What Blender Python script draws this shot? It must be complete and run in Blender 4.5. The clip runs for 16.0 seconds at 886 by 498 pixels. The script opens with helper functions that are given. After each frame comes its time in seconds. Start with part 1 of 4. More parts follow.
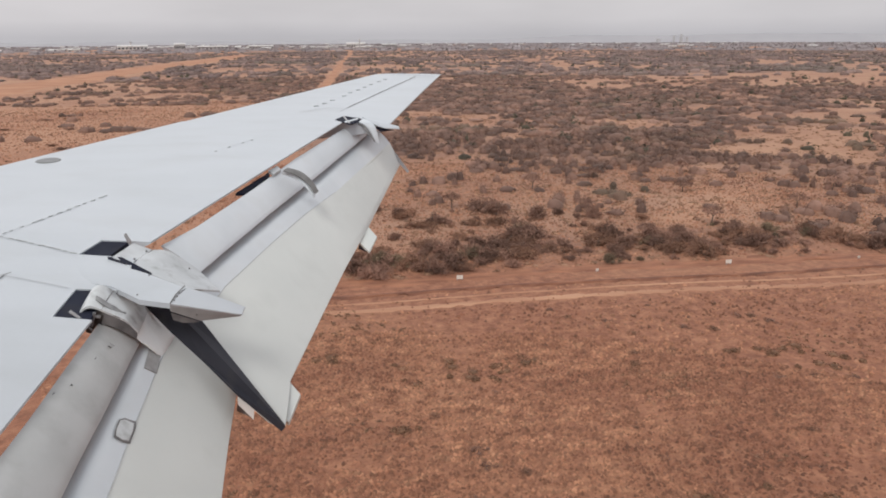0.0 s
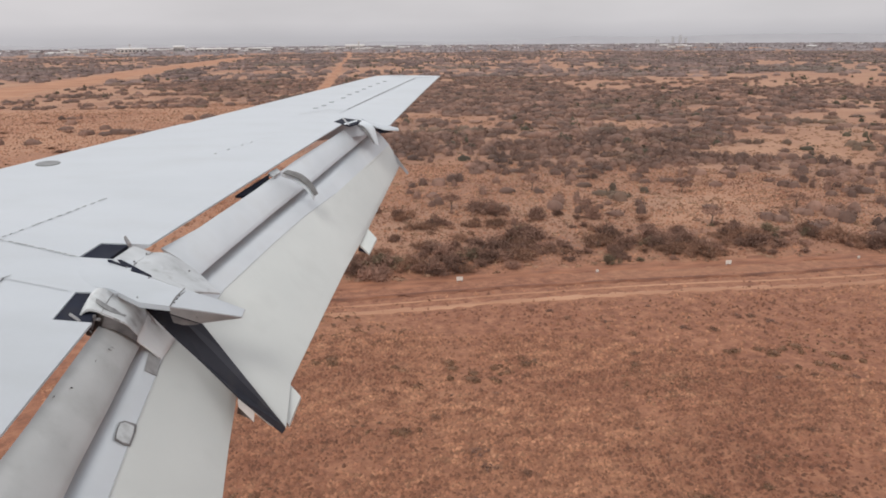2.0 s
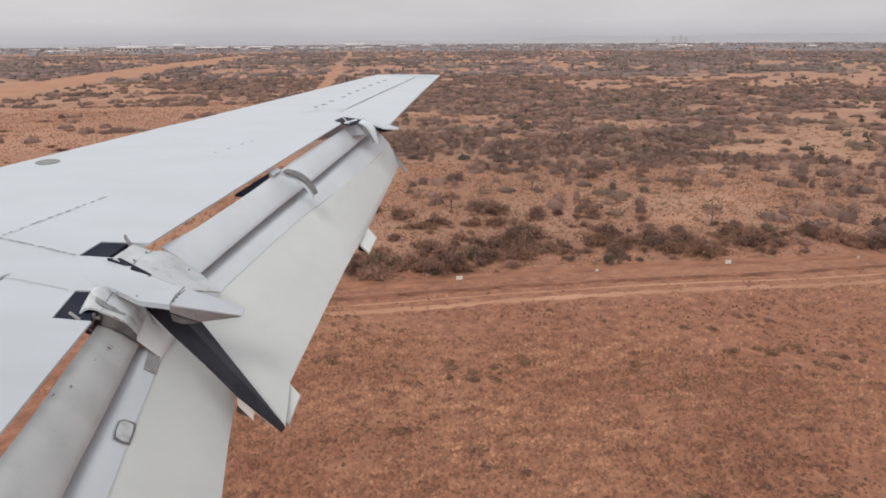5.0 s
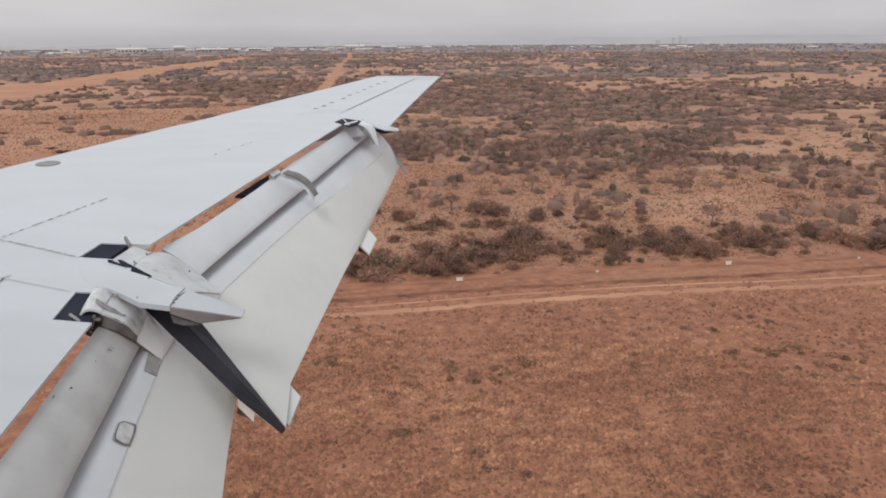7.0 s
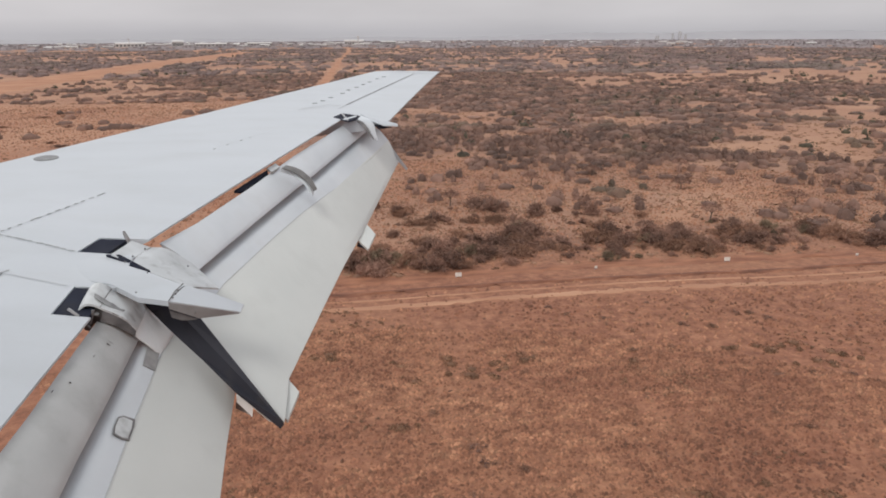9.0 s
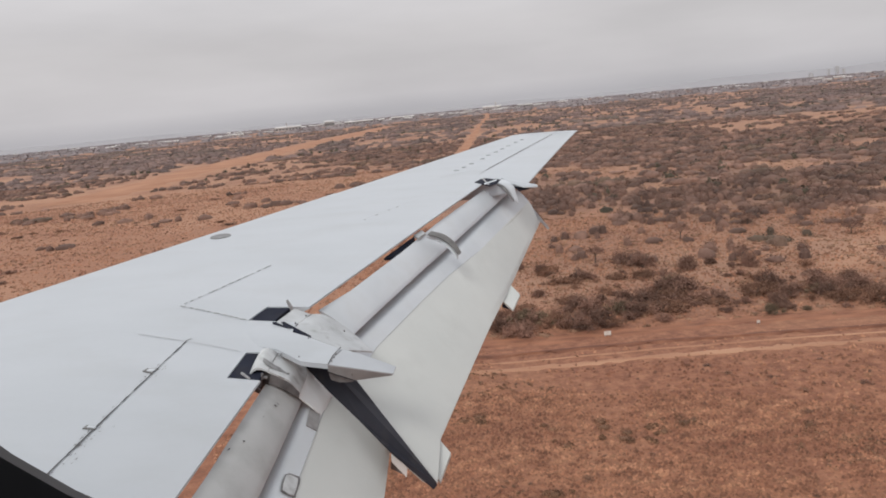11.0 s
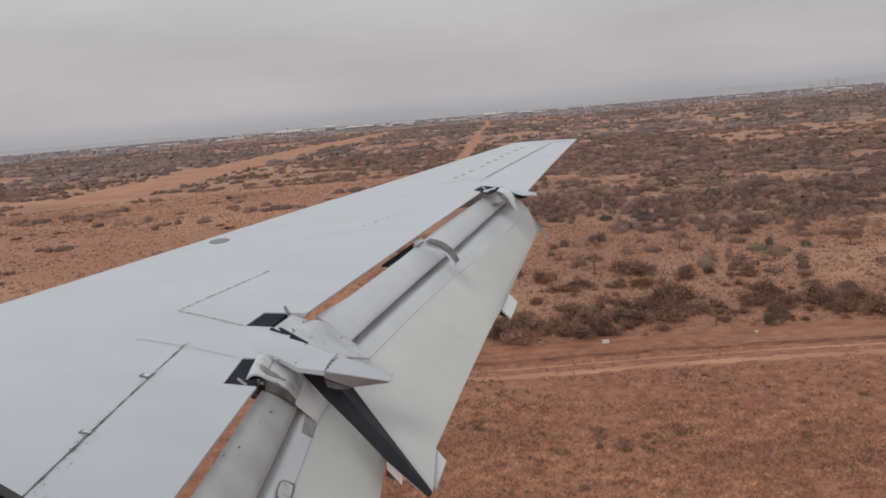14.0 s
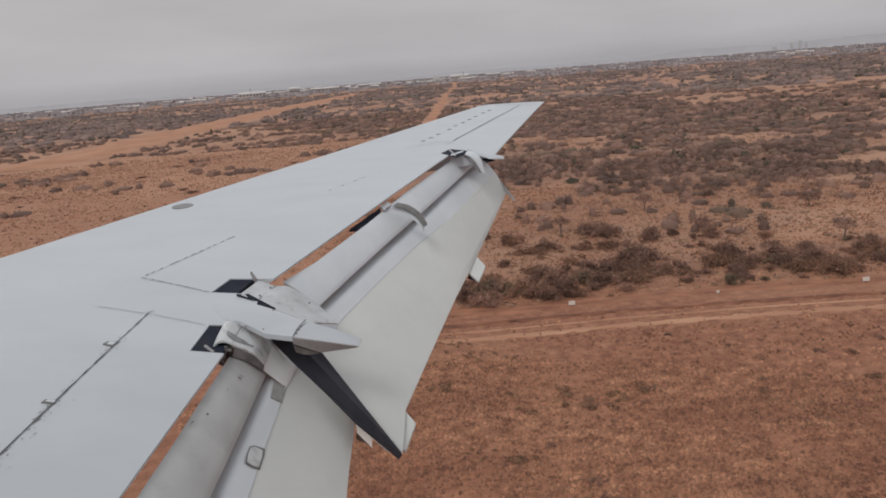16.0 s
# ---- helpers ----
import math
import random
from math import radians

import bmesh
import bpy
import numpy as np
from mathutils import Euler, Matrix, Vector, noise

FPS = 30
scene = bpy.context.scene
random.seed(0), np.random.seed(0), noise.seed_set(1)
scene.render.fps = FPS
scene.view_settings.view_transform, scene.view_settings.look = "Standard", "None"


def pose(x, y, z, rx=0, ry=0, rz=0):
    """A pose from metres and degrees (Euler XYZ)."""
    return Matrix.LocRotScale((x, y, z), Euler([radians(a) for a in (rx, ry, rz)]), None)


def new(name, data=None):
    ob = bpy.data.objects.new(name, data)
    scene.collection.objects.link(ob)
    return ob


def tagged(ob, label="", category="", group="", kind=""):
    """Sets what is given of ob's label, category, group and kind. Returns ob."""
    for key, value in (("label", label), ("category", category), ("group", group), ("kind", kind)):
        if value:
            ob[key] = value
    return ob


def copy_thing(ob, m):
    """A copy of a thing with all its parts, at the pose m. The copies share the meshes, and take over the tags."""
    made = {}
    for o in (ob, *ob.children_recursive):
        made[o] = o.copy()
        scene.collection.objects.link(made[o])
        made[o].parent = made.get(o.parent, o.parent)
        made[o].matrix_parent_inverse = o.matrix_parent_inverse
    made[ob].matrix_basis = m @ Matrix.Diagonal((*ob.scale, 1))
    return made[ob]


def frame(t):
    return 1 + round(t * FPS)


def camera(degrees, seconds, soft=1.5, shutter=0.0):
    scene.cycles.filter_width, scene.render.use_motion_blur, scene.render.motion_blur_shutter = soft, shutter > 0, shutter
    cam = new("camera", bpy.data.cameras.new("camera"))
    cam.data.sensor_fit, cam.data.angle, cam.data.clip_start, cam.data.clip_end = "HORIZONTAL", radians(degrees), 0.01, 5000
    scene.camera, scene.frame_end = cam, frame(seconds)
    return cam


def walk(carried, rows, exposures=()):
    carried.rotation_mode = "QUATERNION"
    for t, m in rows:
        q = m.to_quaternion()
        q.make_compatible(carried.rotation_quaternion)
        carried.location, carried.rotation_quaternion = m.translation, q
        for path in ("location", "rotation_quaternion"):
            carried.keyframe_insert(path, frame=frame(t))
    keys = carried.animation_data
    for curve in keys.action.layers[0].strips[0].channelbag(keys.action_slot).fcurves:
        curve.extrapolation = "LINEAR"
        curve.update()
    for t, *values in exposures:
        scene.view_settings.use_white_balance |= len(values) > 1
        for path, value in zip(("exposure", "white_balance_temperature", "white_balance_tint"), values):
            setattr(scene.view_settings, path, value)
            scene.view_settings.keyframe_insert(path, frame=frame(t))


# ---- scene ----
H = 26.0                      # eye above the ground
PATH = [
    (0.0, 0.000, -0.000, 0.000, 73.575, -0.131, -8.350),
    (0.5, 0.000, -0.000, 0.000, 73.575, -0.131, -8.350),
    (1.0, 0.000, -0.000, 0.000, 73.575, -0.131, -8.350),
    (1.5, 0.000, 0.000, 0.000, 73.699, 0.057, -8.418),
    (2.0, 0.000, 0.000, 0.000, 73.699, 0.057, -8.418),
    (2.5, 0.000, 0.000, 0.000, 73.890, 0.091, -8.422),
    (3.0, 0.000, 0.000, 0.000, 73.890, 0.091, -8.422),
    (3.5, -0.000, -0.000, -0.000, 73.653, -0.074, -8.377),
    (4.0, 0.000, -0.000, -0.000, 73.619, -0.056, -8.411),
    (6.5, 0.000, 0.000, 0.000, 73.716, -0.069, -8.381),
    (7.0, -0.000, -0.000, 0.000, 73.737, -0.000, -8.400),
    (7.5, 0.000, 0.000, 0.000, 73.483, -0.066, -8.456),
    (8.0, 0.000, -0.000, -0.000, 73.323, -0.132, -8.416),
    (8.5, -0.000, -0.000, -0.000, 72.995, -0.154, -8.434),
    (9.0, -0.000, -0.000, -0.000, 73.367, -0.134, -8.462),
    (9.5, 0.000, -0.000, 0.000, 73.981, -0.170, -8.499),
    (9.7, 0.000, -0.000, 0.000, 73.981, -0.170, -8.499),
    (9.8, -0.005, -0.017, 0.009, 76.376, 0.960, -5.015),
    (9.9, -0.007, -0.022, 0.012, 77.069, 1.287, -4.007),
    (10.0, -0.007, -0.022, 0.012, 77.132, 1.317, -3.915),
    (10.1, -0.006, -0.032, 0.012, 77.131, 1.582, -2.334),
    (10.2, -0.005, -0.047, 0.012, 77.129, 1.964, -0.060),
    (12.3, 0.010, -0.078, 0.034, 81.830, 5.850, 3.000),
    (12.5, 0.011, -0.074, 0.031, 81.761, 5.636, 2.833),
    (13.0, 0.004, -0.078, 0.033, 81.410, 5.487, 2.597),
    (13.5, 0.006, -0.080, 0.031, 80.942, 5.088, 2.737),
    (14.0, 0.009, -0.075, 0.031, 79.199, 4.210, 2.321),
    (14.5, 0.005, -0.065, 0.030, 75.100, 3.574, 1.297),
    (15.0, 0.009, -0.061, 0.029, 76.487, 4.061, -0.062),
    (15.5, 0.002, -0.056, 0.032, 76.025, 3.950, -0.712),
    (16.0, 0.008, -0.065, 0.036, 76.047, 4.020, -0.313),
]
ATTITUDE = pose(0, 0, H, -0.28, 0.5, 0)     # the aircraft flies slightly banked, camera and wing with it
cam = camera(64.0, 16.0, soft=1.8)
walk(cam, [(t, ATTITUDE @ pose(x, y, z, rx, ry, rz)) for t, x, y, z, rx, ry, rz in PATH],
     [(0.0, 0.14), (1.0, 0.06), (3.0, 0.22), (6.5, 0.08), (10.0, 0.08), (12.3, -0.08), (13.5, -0.12), (14.0, -0.26), (14.5, -0.38), (15.0, -0.34), (16.0, -0.28)])

# ---------------------------------------------------------------- world and sun
SUN_UP, SUN_TURN = radians(48), radians(205)
world = bpy.data.worlds.new("overcast_sky")
scene.world = world
world.use_nodes = True
wn, wl = world.node_tree.nodes, world.node_tree.links
wn.clear()
w_out = wn.new("ShaderNodeOutputWorld")
w_bg = wn.new("ShaderNodeBackground")
w_sky = wn.new("ShaderNodeTexSky")
w_sky.sky_type, w_sky.sun_disc = "NISHITA", False
w_sky.sun_elevation, w_sky.sun_rotation, w_sky.dust_density = SUN_UP, SUN_TURN, 4.0
w_co = wn.new("ShaderNodeTexCoord")
w_sep = wn.new("ShaderNodeSeparateXYZ")
wl.new(w_co.outputs["Generated"], w_sep.inputs[0])
w_ramp = wn.new("ShaderNodeValToRGB")          # cloud deck: dull at the horizon, brighter overhead
for e, (p, c) in zip((w_ramp.color_ramp.elements[0], w_ramp.color_ramp.elements[1], w_ramp.color_ramp.elements.new(0.02), w_ramp.color_ramp.elements.new(0.10), w_ramp.color_ramp.elements.new(0.22), w_ramp.color_ramp.elements.new(0.5)),
                     ((0.0, (4.0, 3.9, 4.1, 1)), (1.0, (19.0, 19.2, 19.6, 1)), (0.02, (4.75, 4.60, 4.74, 1)), (0.10, (4.85, 4.66, 4.72, 1)), (0.22, (6.0, 5.85, 5.95, 1)), (0.5, (12.5, 12.4, 12.6, 1)))):
    e.position, e.color = p, c
wl.new(w_sep.outputs["Z"], w_ramp.inputs[0])
w_map = wn.new("ShaderNodeMapping")
w_map.inputs["Scale"].default_value = (1.9, 1.9, 8.0)
wl.new(w_co.outputs["Generated"], w_map.inputs[0])
w_noise = wn.new("ShaderNodeTexNoise")
w_noise.inputs["Scale"].default_value, w_noise.inputs["Detail"].default_value = 1.6, 5.0
wl.new(w_map.outputs[0], w_noise.inputs[0])
w_cl = wn.new("ShaderNodeMapRange")
w_cl.inputs["From Min"].default_value, w_cl.inputs["From Max"].default_value = 0.35, 0.7
w_cl.inputs["To Min"].default_value, w_cl.inputs["To Max"].default_value = 0.955, 1.095
wl.new(w_noise.outputs[0], w_cl.inputs[0])
w_mul = wn.new("ShaderNodeVectorMath")
w_mul.operation = "SCALE"
wl.new(w_ramp.outputs[0], w_mul.inputs[0])
wl.new(w_cl.outputs[0], w_mul.inputs["Scale"])
w_mix = wn.new("ShaderNodeMix")
w_mix.data_type = "RGBA"
w_mix.inputs[0].default_value = 0.93           # cloud cover
wl.new(w_sky.outputs[0], w_mix.inputs[6])
wl.new(w_mul.outputs[0], w_mix.inputs[7])
wl.new(w_mix.outputs[2], w_bg.inputs[0])
w_bg.inputs[1].default_value = 0.12
wl.new(w_bg.outputs[0], w_out.inputs[0])

sun = new("sun", bpy.data.lights.new("sun", "SUN"))
sun.data.energy, sun.data.angle, sun.data.color = 1.5, radians(20), (1.0, 0.95, 0.88)
sun.matrix_world = pose(0, 0, 200, 90 - math.degrees(SUN_UP), 0, -math.degrees(SUN_TURN) + 180)


# ---------------------------------------------------------------- materials
def material(name, colours, scale=1.0, rough=0.8, metal=0.0, bump=0.0, bump_scale=None, detail=6.0, squash=(1, 1, 1), second=None, per="none", spread=0.2):
    """Noise-mixed colours at one scale, stains at a second one, relief from a third."""
    m = bpy.data.materials.new(name)
    m.use_nodes = True
    n, l = m.node_tree.nodes, m.node_tree.links
    b = n["Principled BSDF"]
    b.inputs["Roughness"].default_value, b.inputs["Metallic"].default_value = rough, metal
    co = n.new("ShaderNodeTexCoord")
    mp = n.new("ShaderNodeMapping")
    mp.inputs["Scale"].default_value = squash
    l.new(co.outputs["Object"], mp.inputs[0])
    no = n.new("ShaderNodeTexNoise")
    no.inputs["Scale"].default_value, no.inputs["Detail"].default_value = scale, detail
    l.new(mp.outputs[0], no.inputs[0])
    ra = n.new("ShaderNodeValToRGB")
    k = len(colours)
    while len(ra.color_ramp.elements) < k:
        ra.color_ramp.elements.new(0.5)
    for i, c in enumerate(colours):
        ra.color_ramp.elements[i].position = 0.3 + 0.4 * i / max(1, k - 1)
        ra.color_ramp.elements[i].color = (*c, 1)
    l.new(no.outputs[0], ra.inputs[0])
    out = ra.outputs[0]
    if second:                                 # (colour, scale, from, to, strength)
        c2, s2, lo, hi, amount = second
        n2 = n.new("ShaderNodeTexNoise")
        n2.inputs["Scale"].default_value, n2.inputs["Detail"].default_value = s2, 5.0
        l.new(mp.outputs[0], n2.inputs[0])
        mr = n.new("ShaderNodeMapRange")
        mr.inputs["From Min"].default_value, mr.inputs["From Max"].default_value = lo, hi
        mr.inputs["To Max"].default_value = amount
        l.new(n2.outputs[0], mr.inputs[0])
        mx = n.new("ShaderNodeMix")
        mx.data_type = "RGBA"
        mx.inputs[7].default_value = (*c2, 1)
        l.new(mr.outputs[0], mx.inputs[0])
        l.new(out, mx.inputs[6])
        out = mx.outputs[2]
    if per != "none":
        if per == "object":
            r = n.new("ShaderNodeObjectInfo").outputs["Random"]
        else:
            r = n.new("ShaderNodeNewGeometry").outputs["Random Per Island"]
        hv = n.new("ShaderNodeHueSaturation")
        mr = n.new("ShaderNodeMapRange")
        mr.inputs["To Min"].default_value, mr.inputs["To Max"].default_value = 1 - spread, 1 + spread
        l.new(r, mr.inputs[0])
        l.new(mr.outputs[0], hv.inputs["Value"])
        l.new(out, hv.inputs["Color"])
        out = hv.outputs[0]
    l.new(out, b.inputs["Base Color"])
    if bump:
        nb = n.new("ShaderNodeTexNoise")
        nb.inputs["Scale"].default_value, nb.inputs["Detail"].default_value = bump_scale or scale * 6, 6.0
        l.new(co.outputs["Object"], nb.inputs[0])
        bp = n.new("ShaderNodeBump")
        bp.inputs["Strength"].default_value, bp.inputs["Distance"].default_value = bump, 0.1
        l.new(nb.outputs[0], bp.inputs["Height"])
        l.new(bp.outputs[0], b.inputs["Normal"])
    return m


WING_PAINT = material("wing_paint", [(0.412, 0.446, 0.484), (0.438, 0.472, 0.512)], 2.2, 0.40, bump=0.02, bump_scale=30, squash=(0.5, 1.2, 1), second=((0.33, 0.345, 0.355), 3.4, 0.50, 0.80, 0.26))
FLAP_PAINT = material("flap_paint", [(0.485, 0.512, 0.505), (0.54, 0.565, 0.555)], 1.3, 0.42, bump=0.02, bump_scale=25, second=((0.38, 0.40, 0.39), 3.1, 0.55, 0.85, 0.4))
VANE_PAINT = material("vane_paint", [(0.46, 0.50, 0.54), (0.55, 0.59, 0.63)], 2.0, 0.4, second=((0.34, 0.355, 0.36), 4.0, 0.5, 0.85, 0.4))
SCUFFED = material("scuffed_paint", [(0.38, 0.405, 0.425), (0.50, 0.53, 0.555)], 7.0, 0.40, bump=0.03, bump_scale=35, second=((0.15, 0.15, 0.155), 13.0, 0.55, 0.75, 0.5))
BARE_METAL = material("bare_metal", [(0.30, 0.30, 0.31), (0.44, 0.44, 0.45)], 9.0, 0.4, metal=0.5, second=((0.10, 0.10, 0.10), 6.0, 0.45, 0.75, 0.6))
DARK_BAY = material("dark_bay", [(0.008, 0.010, 0.022), (0.016, 0.02, 0.036)], 5.0, 0.85, second=((0.035, 0.033, 0.032), 9.0, 0.5, 0.8, 0.5))
DARK_BAY.node_tree.nodes["Principled BSDF"].inputs["Specular IOR Level"].default_value = 0.25
SEAM = material("seam_sealant", [(0.10, 0.10, 0.10), (0.18, 0.18, 0.18)], 12.0, 0.7)
CAP_GREY = material("cap_grey", [(0.13, 0.135, 0.14), (0.22, 0.225, 0.23)], 14.0, 0.55)
ARM_PAINT = material("arm_paint", [(0.44, 0.47, 0.485), (0.56, 0.59, 0.605)], 6.0, 0.42, bump=0.04, bump_scale=30, second=((0.17, 0.17, 0.175), 11.0, 0.48, 0.74, 0.75))
# paler copy of the flap paint, its colour offsets dim light on the foot
BRIGHT_FOOT = material("brightened_foot_paint", [(0.70, 0.74, 0.76), (0.77, 0.81, 0.83)], 2.0, 0.42, second=((0.48, 0.50, 0.51), 5.0, 0.55, 0.8, 0.5))
RIB_DARK = material("dark_rib_navy", [(0.012, 0.014, 0.024), (0.024, 0.026, 0.038)], 4.0, 0.8, second=((0.06, 0.055, 0.052), 7.0, 0.54, 0.8, 0.5))
LIGHT_SEAM = material("light_seam", [(0.37, 0.385, 0.39), (0.46, 0.475, 0.48)], 9.0, 0.6)
GREASY = material("greasy_hinge_metal", [(0.04, 0.04, 0.043), (0.11, 0.105, 0.105), (0.24, 0.235, 0.23)], 26.0, 0.55)
STAIN_SOFT = material("soft_grey_stain", [(0.11, 0.113, 0.118), (0.25, 0.256, 0.262)], 22.0, 0.5)
# paints shade on the arm sides; plain worn metal on links, rivets and patch
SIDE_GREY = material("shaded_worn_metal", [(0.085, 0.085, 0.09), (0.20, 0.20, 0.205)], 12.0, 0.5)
GROOVE = material("groove_grey", [(0.20, 0.20, 0.205), (0.31, 0.315, 0.32)], 18.0, 0.6)
SHADED = material("shaded_fairing_grey", [(0.24, 0.245, 0.25), (0.33, 0.335, 0.34)], 5.0, 0.5, second=((0.15, 0.15, 0.155), 9.0, 0.5, 0.8, 0.5))
STAINED = material("stained_vane_paint", [(0.34, 0.355, 0.36), (0.45, 0.468, 0.475)], 2.6, 0.42, bump=0.03, bump_scale=30, second=((0.20, 0.20, 0.195), 5.0, 0.50, 0.80, 0.5))
SLOT_DARK = material("slot_shadow_grey", [(0.045, 0.045, 0.05), (0.09, 0.09, 0.095)], 8.0, 0.7)
FAINT_SEAM = material("faint_seam", [(0.32, 0.34, 0.36), (0.42, 0.44, 0.46)], 9.0, 0.6)
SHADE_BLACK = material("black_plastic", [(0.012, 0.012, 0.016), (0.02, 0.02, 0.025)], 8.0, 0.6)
SOIL = material("red_soil_dry_grass", [(0.13, 0.052, 0.031), (0.25, 0.106, 0.062), (0.38, 0.185, 0.107)], 0.8, 0.95, bump=1.0, bump_scale=3.0, detail=15.0, second=((0.38, 0.205, 0.120), 0.03, 0.47, 0.70, 0.5))
SOIL.node_tree.nodes["Noise Texture"].inputs["Roughness"].default_value = 0.72


def add_straw(m, colour, strength, cover_name):
    """Straw or grey leaf litter over the soil where the ground's own cover value says so."""
    n, l = m.node_tree.nodes, m.node_tree.links
    base = n["Principled BSDF"].inputs["Base Color"]
    before = base.links[0].from_socket
    at = n.new("ShaderNodeAttribute")
    at.attribute_name = cover_name
    k = n.new("ShaderNodeMath")
    k.operation = "MULTIPLY"
    k.inputs[1].default_value = strength
    l.new(at.outputs["Fac"], k.inputs[0])
    mx = n.new("ShaderNodeMix")
    mx.data_type = "RGBA"
    mx.inputs[7].default_value = (*colour, 1)
    l.new(k.outputs[0], mx.inputs[0])
    l.new(before, mx.inputs[6])
    l.new(mx.outputs[2], base)


add_straw(SOIL, (0.47, 0.275, 0.175), 0.58, "straw")
add_straw(SOIL, (0.185, 0.112, 0.088), 0.72, "litter")
TRACK = material("bare_track_soil", [(0.33, 0.162, 0.097), (0.46, 0.258, 0.160)], 0.5, 0.95, bump=0.6, bump_scale=5, squash=(0.15, 1, 1), second=((0.27, 0.12, 0.07), 0.3, 0.5, 0.7, 0.7))
BARE_SOIL = material("bare_orange_soil", [(0.30, 0.133, 0.072), (0.42, 0.215, 0.125)], 0.06, 0.95, bump=0.5, bump_scale=2)
BERM_SOIL = material("churned_red_soil", [(0.17, 0.066, 0.038), (0.34, 0.150, 0.085)], 0.9, 0.95, bump=0.8, bump_scale=4, squash=(0.3, 1, 1))
CHURNED = material("dark_churned_soil", [(0.085, 0.036, 0.024), (0.17, 0.068, 0.040), (0.30, 0.135, 0.078)], 0.7, 0.95, bump=1.0, bump_scale=4, squash=(0.35, 1, 1))
GRASS = material("dry_grass", [(0.17, 0.074, 0.044), (0.27, 0.125, 0.074), (0.39, 0.20, 0.118)], 0.9, 0.9, per="island", spread=0.42, squash=(0.6, 1, 1), second=((0.165, 0.068, 0.041), 0.09, 0.46, 0.62, 0.8))
BUSH_RUST = material("rust_thorn_leaves", [(0.155, 0.082, 0.055), (0.26, 0.140, 0.092)], 0.7, 0.95, per="object", spread=0.3)
BUSH_BROWN = material("brown_thorn_leaves", [(0.152, 0.085, 0.064), (0.265, 0.150, 0.111)], 0.7, 0.95, per="object", spread=0.35)
TUFT_GREEN = material("olive_grass", [(0.120, 0.062, 0.037), (0.205, 0.110, 0.063)], 0.8, 0.9, per="island", spread=0.35)
BUSH_GREEN = material("olive_leaves", [(0.125, 0.090, 0.060), (0.20, 0.142, 0.092)], 0.7, 0.95, per="object", spread=0.35)
SCRUB = material("grey_brown_scrub", [(0.076, 0.049, 0.041), (0.150, 0.089, 0.070), (0.268, 0.155, 0.117)], 0.10, 0.95, detail=5.0, per="island", spread=0.22, second=((0.100, 0.082, 0.052), 0.028, 0.56, 0.66, 0.5))
SHRUB_DRY = material("dry_straw_shrubs", [(0.16, 0.085, 0.055), (0.26, 0.145, 0.092), (0.36, 0.215, 0.135)], 0.25, 0.95, detail=4.0, per="island", spread=0.3)
# the two far woods carry distance haze in their base colours, greyer with range
FAR_WOOD = material("hazed_leafless_woodland", [(0.095, 0.068, 0.064), (0.165, 0.114, 0.104), (0.265, 0.180, 0.156)], 0.022, 0.95, detail=5.0, per="island", spread=0.2, second=((0.125, 0.105, 0.085), 0.009, 0.53, 0.64, 0.6))
HAZE_WOOD = material("hazed_pale_woodland", [(0.165, 0.145, 0.152), (0.225, 0.195, 0.200), (0.280, 0.238, 0.240)], 0.010, 0.95, detail=5.0, per="island", spread=0.14)
DARK_LEAF = material("dark_evergreen_leaves", [(0.050, 0.042, 0.030), (0.095, 0.080, 0.052)], 0.2, 0.9, per="island", spread=0.25)
BARK = material("grey_bark", [(0.07, 0.055, 0.045), (0.12, 0.095, 0.08)], 6.0, 0.9)
# ridge and tower colours are paled and blued to paint in distance haze
RIDGE = material("hazed_far_ridge", [(0.315, 0.312, 0.334), (0.345, 0.340, 0.360)], 0.004, 1.0)
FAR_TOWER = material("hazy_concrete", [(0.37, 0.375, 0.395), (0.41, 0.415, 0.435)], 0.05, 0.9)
SHED_WALL = material("pale_shed_wall", [(0.34, 0.32, 0.31), (0.44, 0.42, 0.41)], 0.2, 0.8, per="object", spread=0.3)
SHED_ROOF = material("white_sheet_roof", [(0.42, 0.41, 0.41), (0.62, 0.60, 0.59)], 0.1, 0.6, per="object", spread=0.3)
DARK_GLASS = material("dark_windows", [(0.05, 0.055, 0.06), (0.09, 0.09, 0.10)], 0.5, 0.3)
MARKER_WHITE = material("weathered_white_board", [(0.50, 0.45, 0.41), (0.64, 0.59, 0.54)], 3.0, 0.6)
HULL = material("fuselage_paint", [(0.55, 0.56, 0.58), (0.63, 0.64, 0.66)], 1.0, 0.35)


# ---------------------------------------------------------------- mesh helpers
def mesh_from(name, verts, faces, mat, smooth=False):
    me = bpy.data.meshes.new(name)
    me.from_pydata([tuple(v) for v in verts], [], faces)
    me.materials.append(mat)
    if smooth:
        me.shade_smooth()
    me.update()
    return me


def part(name, me, parent, label=""):
    ob = new(name, me)
    ob.parent = parent
    if label:
        tagged(ob, label)
    return ob


def clean(name, bm, mat, smooth=False):
    bmesh.ops.recalc_face_normals(bm, faces=bm.faces[:])
    me = bpy.data.meshes.new(name)
    bm.to_mesh(me)
    bm.free()
    me.materials.append(mat)
    if smooth:
        me.shade_smooth()
        me.set_sharp_from_angle(angle=radians(35))
    return me


def loft(name, sections, mat, smooth=True):
    """Closed rings of points joined one to the next, capped at both ends."""
    bm = bmesh.new()
    rings = [[bm.verts.new(p) for p in s] for s in sections]
    k = len(rings[0])
    for a, b in zip(rings, rings[1:]):
        for i in range(k):
            bm.faces.new((a[i], a[(i + 1) % k], b[(i + 1) % k], b[i]))
    bm.faces.new(rings[0])
    bm.faces.new(list(reversed(rings[-1])))
    return clean(name, bm, mat, smooth)


